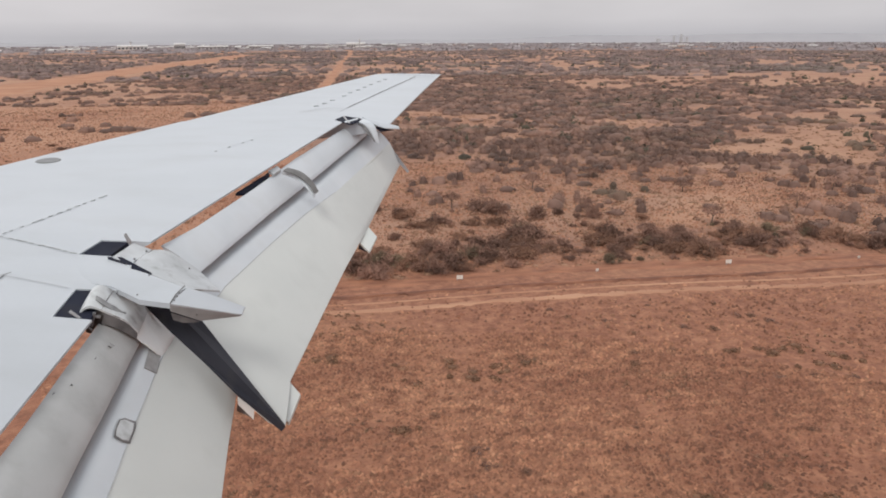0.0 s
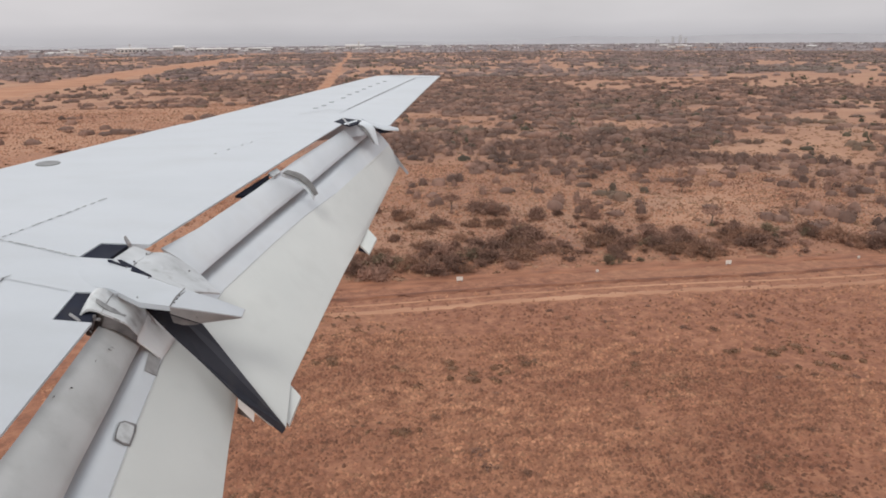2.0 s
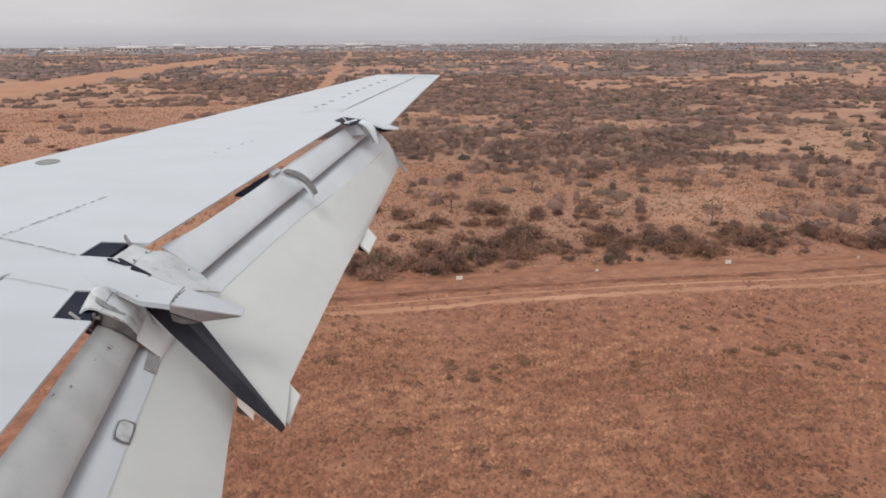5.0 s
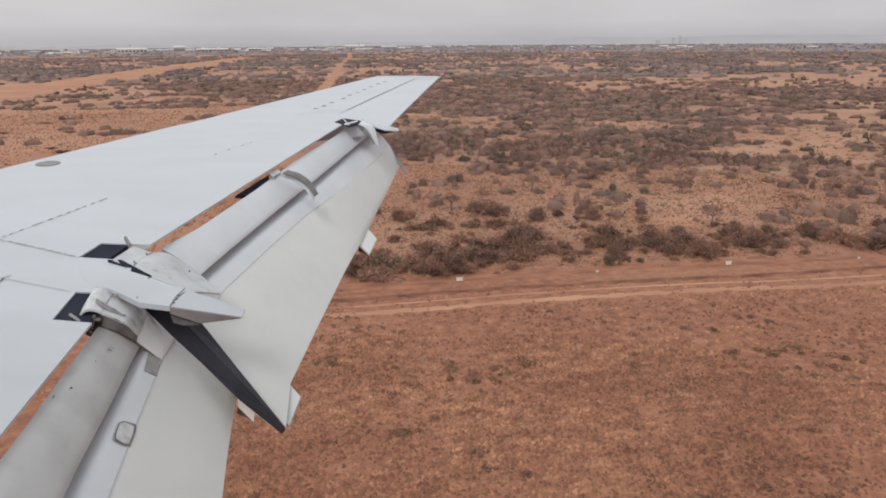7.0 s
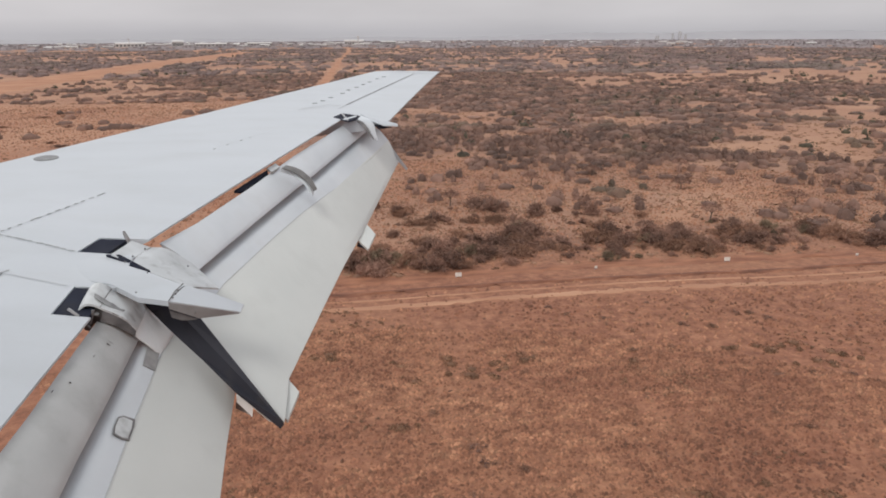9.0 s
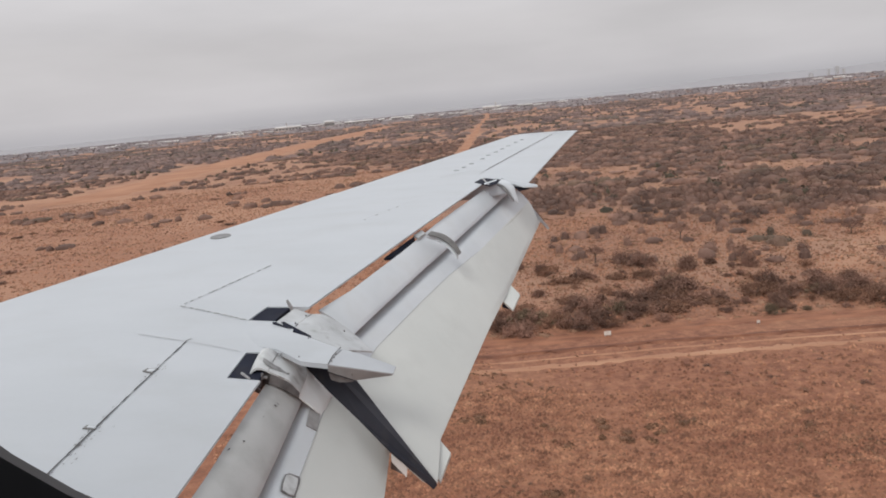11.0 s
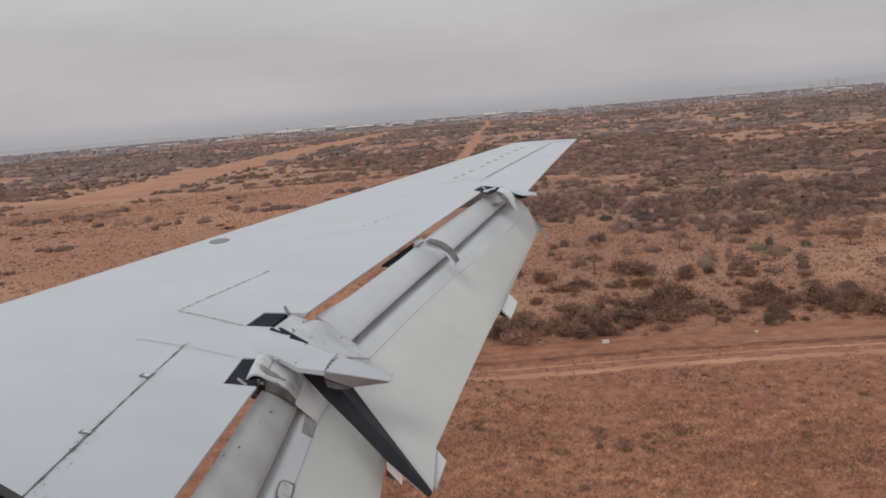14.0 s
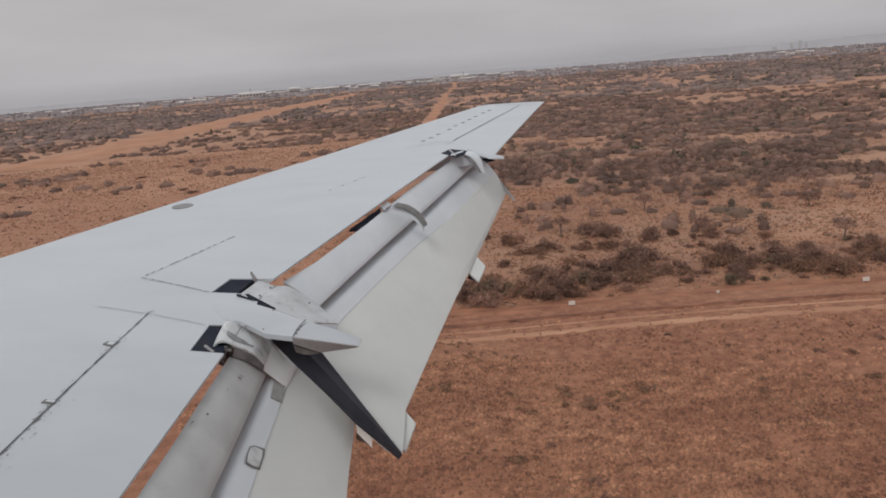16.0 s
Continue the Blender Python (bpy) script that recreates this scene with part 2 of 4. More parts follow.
def plate(name, corners, mat, thick=0.012, bevel=0.0):
    """A flat or slightly warped panel with its corners on top and a thickness below."""
    bm = bmesh.new()
    top = [bm.verts.new(c) for c in corners]
    low = [bm.verts.new((c[0], c[1], c[2] - thick)) for c in corners]
    k = len(top)
    bm.faces.new(top)
    bm.faces.new(low[::-1])
    for i in range(k):
        bm.faces.new((top[i], low[i], low[(i + 1) % k], top[(i + 1) % k]))
    if bevel:
        bmesh.ops.bevel(bm, geom=bm.edges[:], offset=bevel, segments=2, affect="EDGES")
    return clean(name, bm, mat)


def box_bm(sx, sy, sz, at=(0, 0, 0), bevel=0.0):
    bm = bmesh.new()
    bmesh.ops.create_cube(bm, size=1, matrix=Matrix.Translation(at) @ Matrix.Diagonal((sx, sy, sz, 1)))
    if bevel:
        bmesh.ops.bevel(bm, geom=bm.edges[:], offset=bevel, segments=2, affect="EDGES")
    return bm


def bar(name, a, b, r, mat):
    """A short round rod between two points."""
    a, b = Vector(a), Vector(b)
    bm = bmesh.new()
    turn = (b - a).to_track_quat("Z", "Y").to_matrix().to_4x4()
    bmesh.ops.create_cone(bm, cap_ends=True, segments=8, radius1=r, radius2=r, depth=(b - a).length, matrix=Matrix.Translation((a + b) / 2) @ turn)
    return clean(name, bm, mat, True)


def lerp(a, b, s):
    return tuple(p + (q - p) * s for p, q in zip(a, b))


# ---------------------------------------------------------------- the aircraft: wing
wing = tagged(new("aircraft_wing"), "white swept airliner wing with its flaps lowered, joined to the fuselage", "aircraft wing")
wing.matrix_basis = ATTITUDE


def le_x(y):
    return -3.56 + 0.558 * (y - 5.09)


def skin_z(x, y):
    d = x - le_x(y)
    return -1.45 + 0.07 * y - 0.03 * max(0.0, d - 1.0) ** 2


def on_skin(x, y, up=0.0):
    return (x, y, skin_z(x, y) + up)


def chord_ring(lead, trail, thick, bulge=0.0, n=14, nose=0.07):
    """A wing section: top from the leading to the trailing edge, then back along the underside."""
    top, low = [], []
    for i in range(n + 1):
        u = (i / n) ** 1.5
        x, y, _ = lerp((*lead, 0), (*trail, 0), u)
        y += bulge * 4 * u * (1 - u)
        drop = nose * max(0.0, 1 - u / 0.05) ** 2
        z = skin_z(x, y) - drop
        top.append((x, y, z))
        low.append((x, y, skin_z(x, y) - 0.012 - nose * 0.9 * (u < 0.001) - thick * (4 * u * (1 - u)) ** 0.6))
    return top + low[::-1]


def trail_x(y):
    """Rear edge of the fixed wing, with the two hinge bays let into it and the aileron behind the tip part."""
    if y < 3.525:
        return -1.26 + 0.103 * (y - 3.47)
    if y < 3.835:
        return -1.44 + 0.06 * (y - 3.53)
    if y < 4.265:
        return -1.22
    if y < 4.50:
        return -1.54 + 0.28 * (y - 4.27)
    if y < 8.27:
        return -1.205 + 0.336 * (y - 4.47)
    return 0.61 + 0.281 * (y - 8.31)


stations = [-0.4, -0.30, -0.277, -0.25, 0.2, 1.2, 2.3, 3.0, 3.52, 3.53, 3.68, 3.83, 3.84, 4.05, 4.26, 4.27, 4.40, 4.495, 4.505, 4.8, 5.2, 6.0, 6.9, 7.6, 8.265, 8.275, 9.0, 9.8, 10.6, 11.3, 11.8, 12.2, 12.45]
rings = [chord_ring((le_x(y) - 0.02, y), (trail_x(y), y), 0.40 - 0.024 * y) for y in stations]
rings.append(chord_ring((0.62, 12.60), (1.80, 12.53), 0.06, 0.06, nose=0.03))
rings.append(chord_ring((0.80, 12.68), (1.81, 12.555), 0.02, 0.06, nose=0.01))
part("wing_skin", loft("wing_skin", rings, WING_PAINT), wing)


def seam(name, a, b, width, mat=SEAM, steps=8, up=0.004, parent=None, wob=0.0, rough=0.0):
    """A thin strip of sealant or a panel joint lying on the skin between two plan points."""
    dx, dy = b[0] - a[0], b[1] - a[1]
    n = math.hypot(dx, dy)
    px, py = -dy / n * width / 2, dx / n * width / 2
    v, f = [], []
    for i in range(steps + 1):
        s = i / steps
        k = 1 + rough * random.uniform(-1, 1)
        x, y = a[0] + dx * s + wob * random.uniform(-1, 1), a[1] + dy * s
        v += [on_skin(x + px * k, y + py * k, up), on_skin(x - px * k, y - py * k, up)]
    f = [(2 * i, 2 * i + 1, 2 * i + 3, 2 * i + 2) for i in range(steps)]
    return part(name, mesh_from(name, v, f, mat), parent or wing)


seam("aileron_hinge_line", (0.03, 8.84), (0.13, 9.10), 0.008, FAINT_SEAM)
seam("aileron_hinge_line", (0.13, 9.10), (1.33, 12.24), 0.014, SLOT_DARK)
seam("spoiler_hinge_line", (-1.97, 2.30), (-1.82, 3.95), 0.0072, SLOT_DARK, 60, wob=0.0015, rough=0.55)
seam("spoiler_hinge_line", (-2.05, 1.20), (-1.97, 2.30), 0.010, SLOT_DARK, 40, wob=0.0015, rough=0.5)
seam("panel_joint", (-2.16, 4.05), (-1.83, 3.95), 0.006, FAINT_SEAM)
seam("panel_joint", (-1.83, 3.95), (-1.46, 3.83), 0.005, FAINT_SEAM)
seam("panel_joint", (-1.09, 6.8), (-0.62, 7.6), 0.003, FAINT_SEAM)
seam("panel_joint", (-1.83, 3.95), (-1.80, 3.99), 0.006, SEAM)
seam("tip_cap_joint", (0.95, 12.50), (1.66, 12.28), 0.035, FAINT_SEAM)
seam("outer_joint", (-0.45, 8.75), (-0.10, 9.10), 0.011, FAINT_SEAM)
seam("outer_joint", (-0.10, 9.10), (0.08, 9.02), 0.008, FAINT_SEAM)
# rows of fasteners round the access panel ahead of the hinge bay
DASH = material("fastener_grey", [(0.26, 0.27, 0.28), (0.40, 0.41, 0.42)], 12.0, 0.7)
dash = mesh_from("fastener", [(-0.028, -0.006, 0), (0.028, -0.006, 0), (0.034, 0.006, 0), (-0.030, 0.006, 0), (-0.02, -0.004, 0.004), (0.02, -0.004, 0.004), (0.02, 0.004, 0.004), (-0.02, 0.004, 0.004)],
                 [(4, 5, 6, 7), (0, 1, 5, 4), (1, 2, 6, 5), (2, 3, 7, 6), (3, 0, 4, 7)], DASH)
for (a, b, count) in (((-2.06, 4.55), (-1.68, 5.35), 13), ((-2.05, 4.50), (-1.56, 4.27), 10), ((-1.10, 6.75), (-0.85, 7.2), 4)):
    turn = math.degrees(math.atan2(b[1] - a[1], b[0] - a[0]))
    for i in range(count):
        s = (i + random.uniform(-0.25, 0.25)) / (count - 1)
        x, y = a[0] + (b[0] - a[0]) * s, a[1] + (b[1] - a[1]) * s
        o = part("fastener", dash, wing)
        o.matrix_local = pose(*on_skin(x, y, 0.003), 0, 0, turn + random.uniform(-8, 8)) @ Matrix.Diagonal((random.uniform(0.5, 1.1), 0.36, 1, 1))
seam("panel_edge", (-2.06, 4.55), (-1.80, 5.08), 0.004, FAINT_SEAM)
seam("panel_edge", (-2.05, 4.50), (-1.56, 4.27), 0.006, FAINT_SEAM)

# filler cap: a low dish with a rim
bm = bmesh.new()
bmesh.ops.create_cone(bm, cap_ends=True, segments=28, radius1=0.098, radius2=0.092, depth=0.006)
cap = part("filler_cap", clean("filler_cap", bm, CAP_GREY, True), wing, "grey metal filler cap")
cap.matrix_local = pose(*on_skin(-2.46, 6.45, 0.004), 4, 0, 0)

# small vortex fins ahead of the aileron
fin_bm = box_bm(0.065, 0.022, 0.014, (0, 0, 0.004), 0.004)
fin = clean("vortex_fin", fin_bm, FAINT_SEAM)
for x, y in ((-0.26, 9.21), (-0.16, 9.41), (-0.06, 9.68), (0.10, 10.05), (0.19, 10.36), (0.31, 10.63), (0.42, 10.92), (0.53, 11.22), (0.67, 11.57), (0.79, 11.83)):
    part("vortex_fin", fin, wing).matrix_local = pose(*on_skin(x, y, 0.0), 4, 0, 20)

# dark grease spots round the hinge fittings
spot = mesh_from("grease_spot", [(0.012 * math.cos(k * 1.047) * (1 + 0.4 * (k % 2)), 0.010 * math.sin(k * 1.047), 0) for k in range(6)], [(0, 1, 2, 3, 4, 5)], SEAM)
for k in range(70):
    cx, cy = random.choice(((-1.905, 2.99), (-1.86, 3.56), (-1.915, 2.9), (-1.93, 2.6)))
    y = cy + random.gauss(0, 0.10)
    x = cx + 0.09 * (y - cy) + abs(random.gauss(0, 0.035)) - 0.02
    o = part("grease_spot", spot, wing)
    o.matrix_local = pose(*on_skin(x, y, 0.004), 4, 0, random.uniform(60, 110)) @ Matrix.Diagonal((random.uniform(0.2, 0.9), random.uniform(0.12, 0.4), 1, 1))

# spoiler hinge fittings: small dark brackets let into the skin, each with a pale plate
for rim, inside in ((((-1.920, 3.565), (-1.906, 3.597), (-1.854, 3.590), (-1.855, 3.542)), ((-1.894, 3.562), (-1.891, 3.584), (-1.852, 3.579), (-1.860, 3.554))),
                    (((-1.962, 3.001), (-1.954, 3.028), (-1.900, 3.019), (-1.898, 2.994)), ((-1.943, 3.005), (-1.939, 3.019), (-1.899, 3.012), (-1.901, 3.000)))):
    o = part("hinge_fitting", plate("hinge_fitting", [on_skin(x, y, 0.006) for x, y in rim], SEAM, 0.006), wing, "dark hinge fitting")
    part("fitting_plate", plate("fitting_plate", [on_skin(x, y, 0.010) for x, y in inside], VANE_PAINT, 0.004), o)

# the two hinge bays under the notched trailing edge: dark plates paint in their shade
for name, c in (("hinge_bay", [(-1.555, 4.295), (-1.453, 4.546), (-1.318, 4.526), (-1.386, 4.250)]),
                ("hinge_bay", [(-1.47, 3.47), (-1.45, 3.88), (-1.27, 3.88), (-1.27, 3.52)])):
    part(name, plate(name, [on_skin(x, y, -0.008) for x, y in c], DARK_BAY, 0.03), wing, "hinge bay, a dark plate painting in its shaded depth")


def curve_through(points, fine):
    """Catmull-Rom points through the given ones."""
    if fine < 2 or len(points) < 3:
        return points
    p = [Vector(q) for q in points]
    p = [2 * p[0] - p[1]] + p + [2 * p[-1] - p[-2]]
    out = []
    for k in range(1, len(p) - 2):
        for s in range(fine):
            t = s / fine
            out.append(0.5 * (2 * p[k] + (p[k + 1] - p[k - 1]) * t + (2 * p[k - 1] - 5 * p[k] + 4 * p[k + 1] - p[k + 2]) * t * t + (3 * p[k] - 3 * p[k + 1] + p[k + 2] - p[k - 1]) * t ** 3))
    return [tuple(v) for v in out + [p[-2]]]


def shell(name, left, right, mat, thick=0.03, crown=0.03, steps=4, label="", parent=None, fine=1, taper=False):
    """A bent strip between two edges given as matching points, crowned across, with a thickness that may taper to its edges."""
    secs = []
    for a, b in zip(curve_through(left, fine), curve_through(right, fine)):
        top = [(*lerp(a, b, i / steps)[:2], lerp(a, b, i / steps)[2] + crown * 4 * (i / steps) * (1 - i / steps)) for i in range(steps + 1)]
        low = [(p[0], p[1], p[2] - (thick * 4 * (i / steps) * (1 - i / steps) + 0.006 if taper else thick)) for i, p in enumerate(top)]
        secs.append(top + low[::-1])
    return part(name, loft(name, secs, mat), parent or wing, label)


def skin_rows(name, rows, mat, label="", parent=None):
    """A closed thin skin through several matching edge lines, one behind the other."""
    secs = []
    for pts in zip(*rows):
        top = curve_through(list(pts), 3)
        secs.append(top + [(p[0], p[1], p[2] - 0.006) for p in top][::-1])
    return part(name, loft(name, secs, mat), parent or wing, label)


def moved(line, dx, dy, dz):
    return [(x + dx, y + dy, z + dz) for x, y, z in line]


def between(a, b, s, dz=0.0):
    return [lerp(p, (q[0], q[1], q[2] + dz / s), s) for p, q in zip(a, b)]


# ---- outer flap
outer_seam = [(-0.905, 4.286, -1.697), (-0.804, 4.730, -1.620), (-0.539, 5.581, -1.545), (-0.317, 6.244, -1.490), (-0.045, 6.982, -1.447), (0.659, 9.256, -1.287)]
outer_flap = shell("outer_flap", outer_seam,
      [(-0.378, 3.858, -2.207), (-0.369, 4.271, -2.121), (-0.143, 5.276, -2.001), (0.016, 5.975, -1.921), (0.271, 7.006, -1.812), (0.801, 9.367, -1.584)], FLAP_PAINT, 0.03, 0.012, 8, taper=True)
outer_nose = [(-1.076, 4.346, -1.534), (-0.950, 4.689, -1.498), (-0.715, 5.474, -1.422), (-0.477, 6.180, -1.358), (-0.224, 6.952, -1.289), (0.478, 9.186, -1.064)]
skin_rows("flap_nose", [moved(outer_nose, -0.22, 0.02, -0.06), moved(outer_nose, -0.02, 0.0, -0.042), between(outer_nose, outer_seam, 0.4), outer_seam], VANE_PAINT, "blue-white flap nose running under the vane", outer_flap)
shell("nose_joint", moved(outer_seam[:-1], -0.0015, 0, 0.004), moved(outer_seam[:-1], 0.0015, 0, 0.004), LIGHT_SEAM, 0.002, 0.0, 1, "", outer_flap)
shell("slot_vane", [(-1.166, 4.642, -1.286), (-0.999, 5.015, -1.256), (-0.700, 5.908, -1.176), (-0.424, 6.832, -1.092), (0.250, 8.798, -0.931)],
      [(-0.942, 4.614, -1.473), (-0.815, 5.028, -1.433), (-0.545, 5.885, -1.352), (-0.221, 6.873, -1.263), (0.397, 8.868, -1.090)], VANE_PAINT, 0.06, 0.02, 8, parent=outer_flap, taper=True)

shell("track_slot", [(-0.480, 6.192, -1.081), (-0.382, 6.198, -1.119), (-0.284, 6.188, -1.190), (-0.220, 6.157, -1.280)], [(-0.447, 6.283, -1.073), (-0.338, 6.290, -1.112), (-0.242, 6.245, -1.187), (-0.192, 6.223, -1.275)], SEAM, 0.01, 0.0, 2, "grey metal track slot", outer_flap, 4)
shell("track_rim", [(-0.497, 6.223, -1.096), (-0.399, 6.227, -1.134), (-0.300, 6.201, -1.207), (-0.231, 6.154, -1.300)], [(-0.483, 6.225, -1.087), (-0.384, 6.230, -1.125), (-0.286, 6.220, -1.196), (-0.221, 6.186, -1.286)], VANE_PAINT, 0.03, 0.0, 1, "", outer_flap, 4)
shell("end_arm", [(0.135, 8.360, -0.932), (0.218, 8.300, -0.904), (0.299, 8.230, -0.923), (0.354, 8.200, -0.978), (0.420, 8.170, -1.098)], [(0.270, 8.460, -0.880), (0.339, 8.380, -0.889), (0.397, 8.250, -0.921), (0.431, 8.200, -0.979), (0.465, 8.180, -1.139)], VANE_PAINT, 0.015, 0.006, 4, "white curved arm at the flap end", outer_flap, 4)
# dark strip under the outer arm, its shadow put into the colour
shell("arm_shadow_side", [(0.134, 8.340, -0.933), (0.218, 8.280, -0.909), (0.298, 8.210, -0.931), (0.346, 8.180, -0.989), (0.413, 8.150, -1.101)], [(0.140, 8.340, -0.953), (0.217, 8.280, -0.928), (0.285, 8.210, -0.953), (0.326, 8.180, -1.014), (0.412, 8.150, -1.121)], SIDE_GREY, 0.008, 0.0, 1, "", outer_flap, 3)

part("end_fin", plate("end_fin", [(0.716, 9.270, -1.397), (0.902, 9.220, -1.654), (0.883, 9.220, -1.669), (0.765, 9.260, -1.531)], VANE_PAINT, 0.012), outer_flap)
part("edge_tab", plate("edge_tab", [(0.263, 6.995, -1.817), (0.343, 6.862, -1.888), (0.251, 6.496, -1.935), (0.161, 6.635, -1.878)], FLAP_PAINT, 0.02), outer_flap)
part("edge_tab", plate("edge_tab", [(-0.377, 4.282, -2.134), (-0.306, 4.209, -2.193), (-0.367, 3.947, -2.244), (-0.443, 4.020, -2.186)], FLAP_PAINT, 0.02), outer_flap)
# small dark triangle below the edge tab
part("tab_bracket", plate("tab_bracket", [(0.170, 6.696, -1.882), (0.258, 6.504, -1.938), (0.150, 6.624, -1.929)], DARK_BAY, 0.01), outer_flap)
part("root_rib", plate("root_rib", [(-1.152, 4.030, -1.442), (-0.992, 4.000, -1.460), (-0.843, 4.080, -1.599), (-0.715, 4.030, -1.778), (-0.537, 3.950, -2.019), (-0.377, 3.800, -2.170), (-0.398, 3.800, -2.194), (-0.632, 3.830, -1.964), (-0.820, 3.920, -1.782), (-1.007, 4.000, -1.610), (-1.103, 4.030, -1.504)], RIB_DARK, 0.02), outer_flap, "dark flap end rib")
shell("hinge_cover", [(-1.334, 4.210, -1.221), (-1.285, 4.190, -1.245), (-1.232, 4.170, -1.265)], [(-1.281, 4.460, -1.212), (-1.235, 4.480, -1.241), (-1.186, 4.500, -1.271)], SCUFFED, 0.02, 0.0, 4, "scuffed grey hinge cover", outer_flap, 3)
shell("root_cover", [(-1.231, 4.168, -1.265), (-1.168, 4.155, -1.295), (-1.090, 4.140, -1.331), (-1.004, 4.120, -1.364), (-0.902, 4.100, -1.407)], [(-1.186, 4.498, -1.270), (-1.113, 4.530, -1.287), (-1.026, 4.550, -1.349), (-0.924, 4.540, -1.434), (-0.773, 4.360, -1.514)], SCUFFED, 0.012, 0.003, 6, "scuffed white cover where vane and flap meet", outer_flap, 4)
shell("cover_joint", [(-1.230, 4.165, -1.261), (-1.212, 4.330, -1.265), (-1.185, 4.495, -1.267)], [(-1.226, 4.165, -1.263), (-1.207, 4.330, -1.267), (-1.180, 4.495, -1.269)], SEAM, 0.002, 0.0, 1, "", outer_flap)
# dark sliver paints the shadow in the gap beside the hinge cover
part("bay_shadow_gap", plate("bay_shadow_gap", [(-1.367, 4.220, -1.225), (-1.291, 4.225, -1.230), (-1.100, 4.100, -1.296), (-1.174, 4.114, -1.284)], DARK_BAY, 0.02), outer_flap)
part("hinge_pin", plate("hinge_pin", [(-1.325, 4.441, -1.146), (-1.315, 4.452, -1.145), (-1.294, 4.462, -1.196), (-1.306, 4.442, -1.197)], BARE_METAL, 0.02), outer_flap)
shell("tip_fairing", [(0.286, 8.511, -0.871), (0.487, 8.334, -0.908), (0.686, 8.201, -0.954)], [(0.373, 8.268, -0.912), (0.526, 8.141, -0.957), (0.695, 8.165, -0.970)], WING_PAINT, 0.012, 0.01, 3, "", outer_flap)
# dark triangle paints the shade below the tip fairing
part("fairing_shade", plate("fairing_shade", [(0.391, 8.380, -0.931), (0.595, 8.222, -0.994), (0.475, 8.177, -0.999)], DARK_BAY, 0.01), outer_flap)
# dark plate laid on the skin paints in the shade of an open bay
part("outer_bay", plate("outer_bay", [on_skin(-0.031, 8.320, 0.005), on_skin(0.075, 8.551, 0.005), on_skin(0.288, 8.428, 0.005), on_skin(0.244, 8.279, 0.005), on_skin(0.137, 8.107, 0.005)], DARK_BAY, 0.012), outer_flap, "hinge bay, a dark plate painting in its shaded depth")
part("bay_link", plate("bay_link", [on_skin(0.061, 8.501, 0.012), on_skin(0.078, 8.517, 0.012), on_skin(0.138, 8.153, 0.012), on_skin(0.122, 8.120, 0.012)], BARE_METAL, 0.006), outer_flap)
part("bay_link", plate("bay_link", [on_skin(0.076, 8.200, 0.012), on_skin(0.229, 8.418, 0.012), on_skin(0.234, 8.365, 0.012), on_skin(0.081, 8.141, 0.012)], VANE_PAINT, 0.006), outer_flap)
part("spar_block", plate("spar_block", [(-0.831, 5.740, -1.179), (-0.613, 6.280, -1.112), (-0.607, 6.290, -1.159), (-0.742, 5.800, -1.198)], DARK_BAY, 0.02), outer_flap)
part("spar_bracket", plate("spar_bracket", [(-0.618, 6.285, -1.099), (-0.552, 6.455, -1.085), (-0.517, 6.424, -1.111), (-0.569, 6.260, -1.125)], SCUFFED, 0.02), outer_flap)


# ---- inner flap
inner_seam = [(-1.018, 2.009, -2.045), (-1.037, 2.767, -1.884), (-1.034, 3.255, -1.800), (-1.022, 3.829, -1.708), (-1.007, 4.131, -1.676)]
inner_flap = shell("inner_flap", inner_seam,
      [(-0.658, 2.357, -2.377), (-0.654, 3.147, -2.238), (-0.672, 3.606, -2.159), (-0.680, 4.047, -2.089), (-0.668, 4.078, -2.086)], FLAP_PAINT, 0.03, 0.012, 8, taper=True)
inner_nose = [(-1.206, 1.907, -1.895), (-1.161, 2.647, -1.779), (-1.138, 3.236, -1.690), (-1.115, 3.817, -1.597), (-1.130, 4.108, -1.550)]
skin_rows("flap_nose", [moved(inner_nose, -0.14, 0.0, -0.07), moved(inner_nose, -0.012, 0.0, -0.032), between(inner_nose, inner_seam, 0.4), inner_seam], VANE_PAINT, "blue-white flap nose running under the vane", inner_flap)
shell("slot_vane", [(-1.398, 1.848, -1.666), (-1.341, 2.622, -1.549), (-1.318, 2.842, -1.518), (-1.291, 3.245, -1.461), (-1.261, 3.675, -1.404)],
      [(-1.191, 1.906, -1.864), (-1.149, 2.611, -1.752), (-1.144, 2.833, -1.716), (-1.128, 3.196, -1.662), (-1.112, 3.792, -1.576)], STAINED, 0.06, 0.03, 8, "stained grey slot vane", inner_flap, taper=True)

shell("end_arm", [(-1.338, 3.600, -1.333), (-1.316, 3.600, -1.312), (-1.288, 3.600, -1.302), (-1.258, 3.605, -1.311), (-1.221, 3.610, -1.335), (-1.176, 3.630, -1.370), (-1.132, 3.660, -1.419), (-1.097, 3.700, -1.496)],
      [(-1.336, 3.750, -1.293), (-1.315, 3.760, -1.263), (-1.294, 3.780, -1.252), (-1.273, 3.800, -1.260), (-1.241, 3.860, -1.309), (-1.205, 3.940, -1.366), (-1.160, 4.010, -1.428), (-1.123, 4.065, -1.499)], ARM_PAINT, 0.012, 0.004, 6, "stained grey flap end arm", inner_flap, 5)
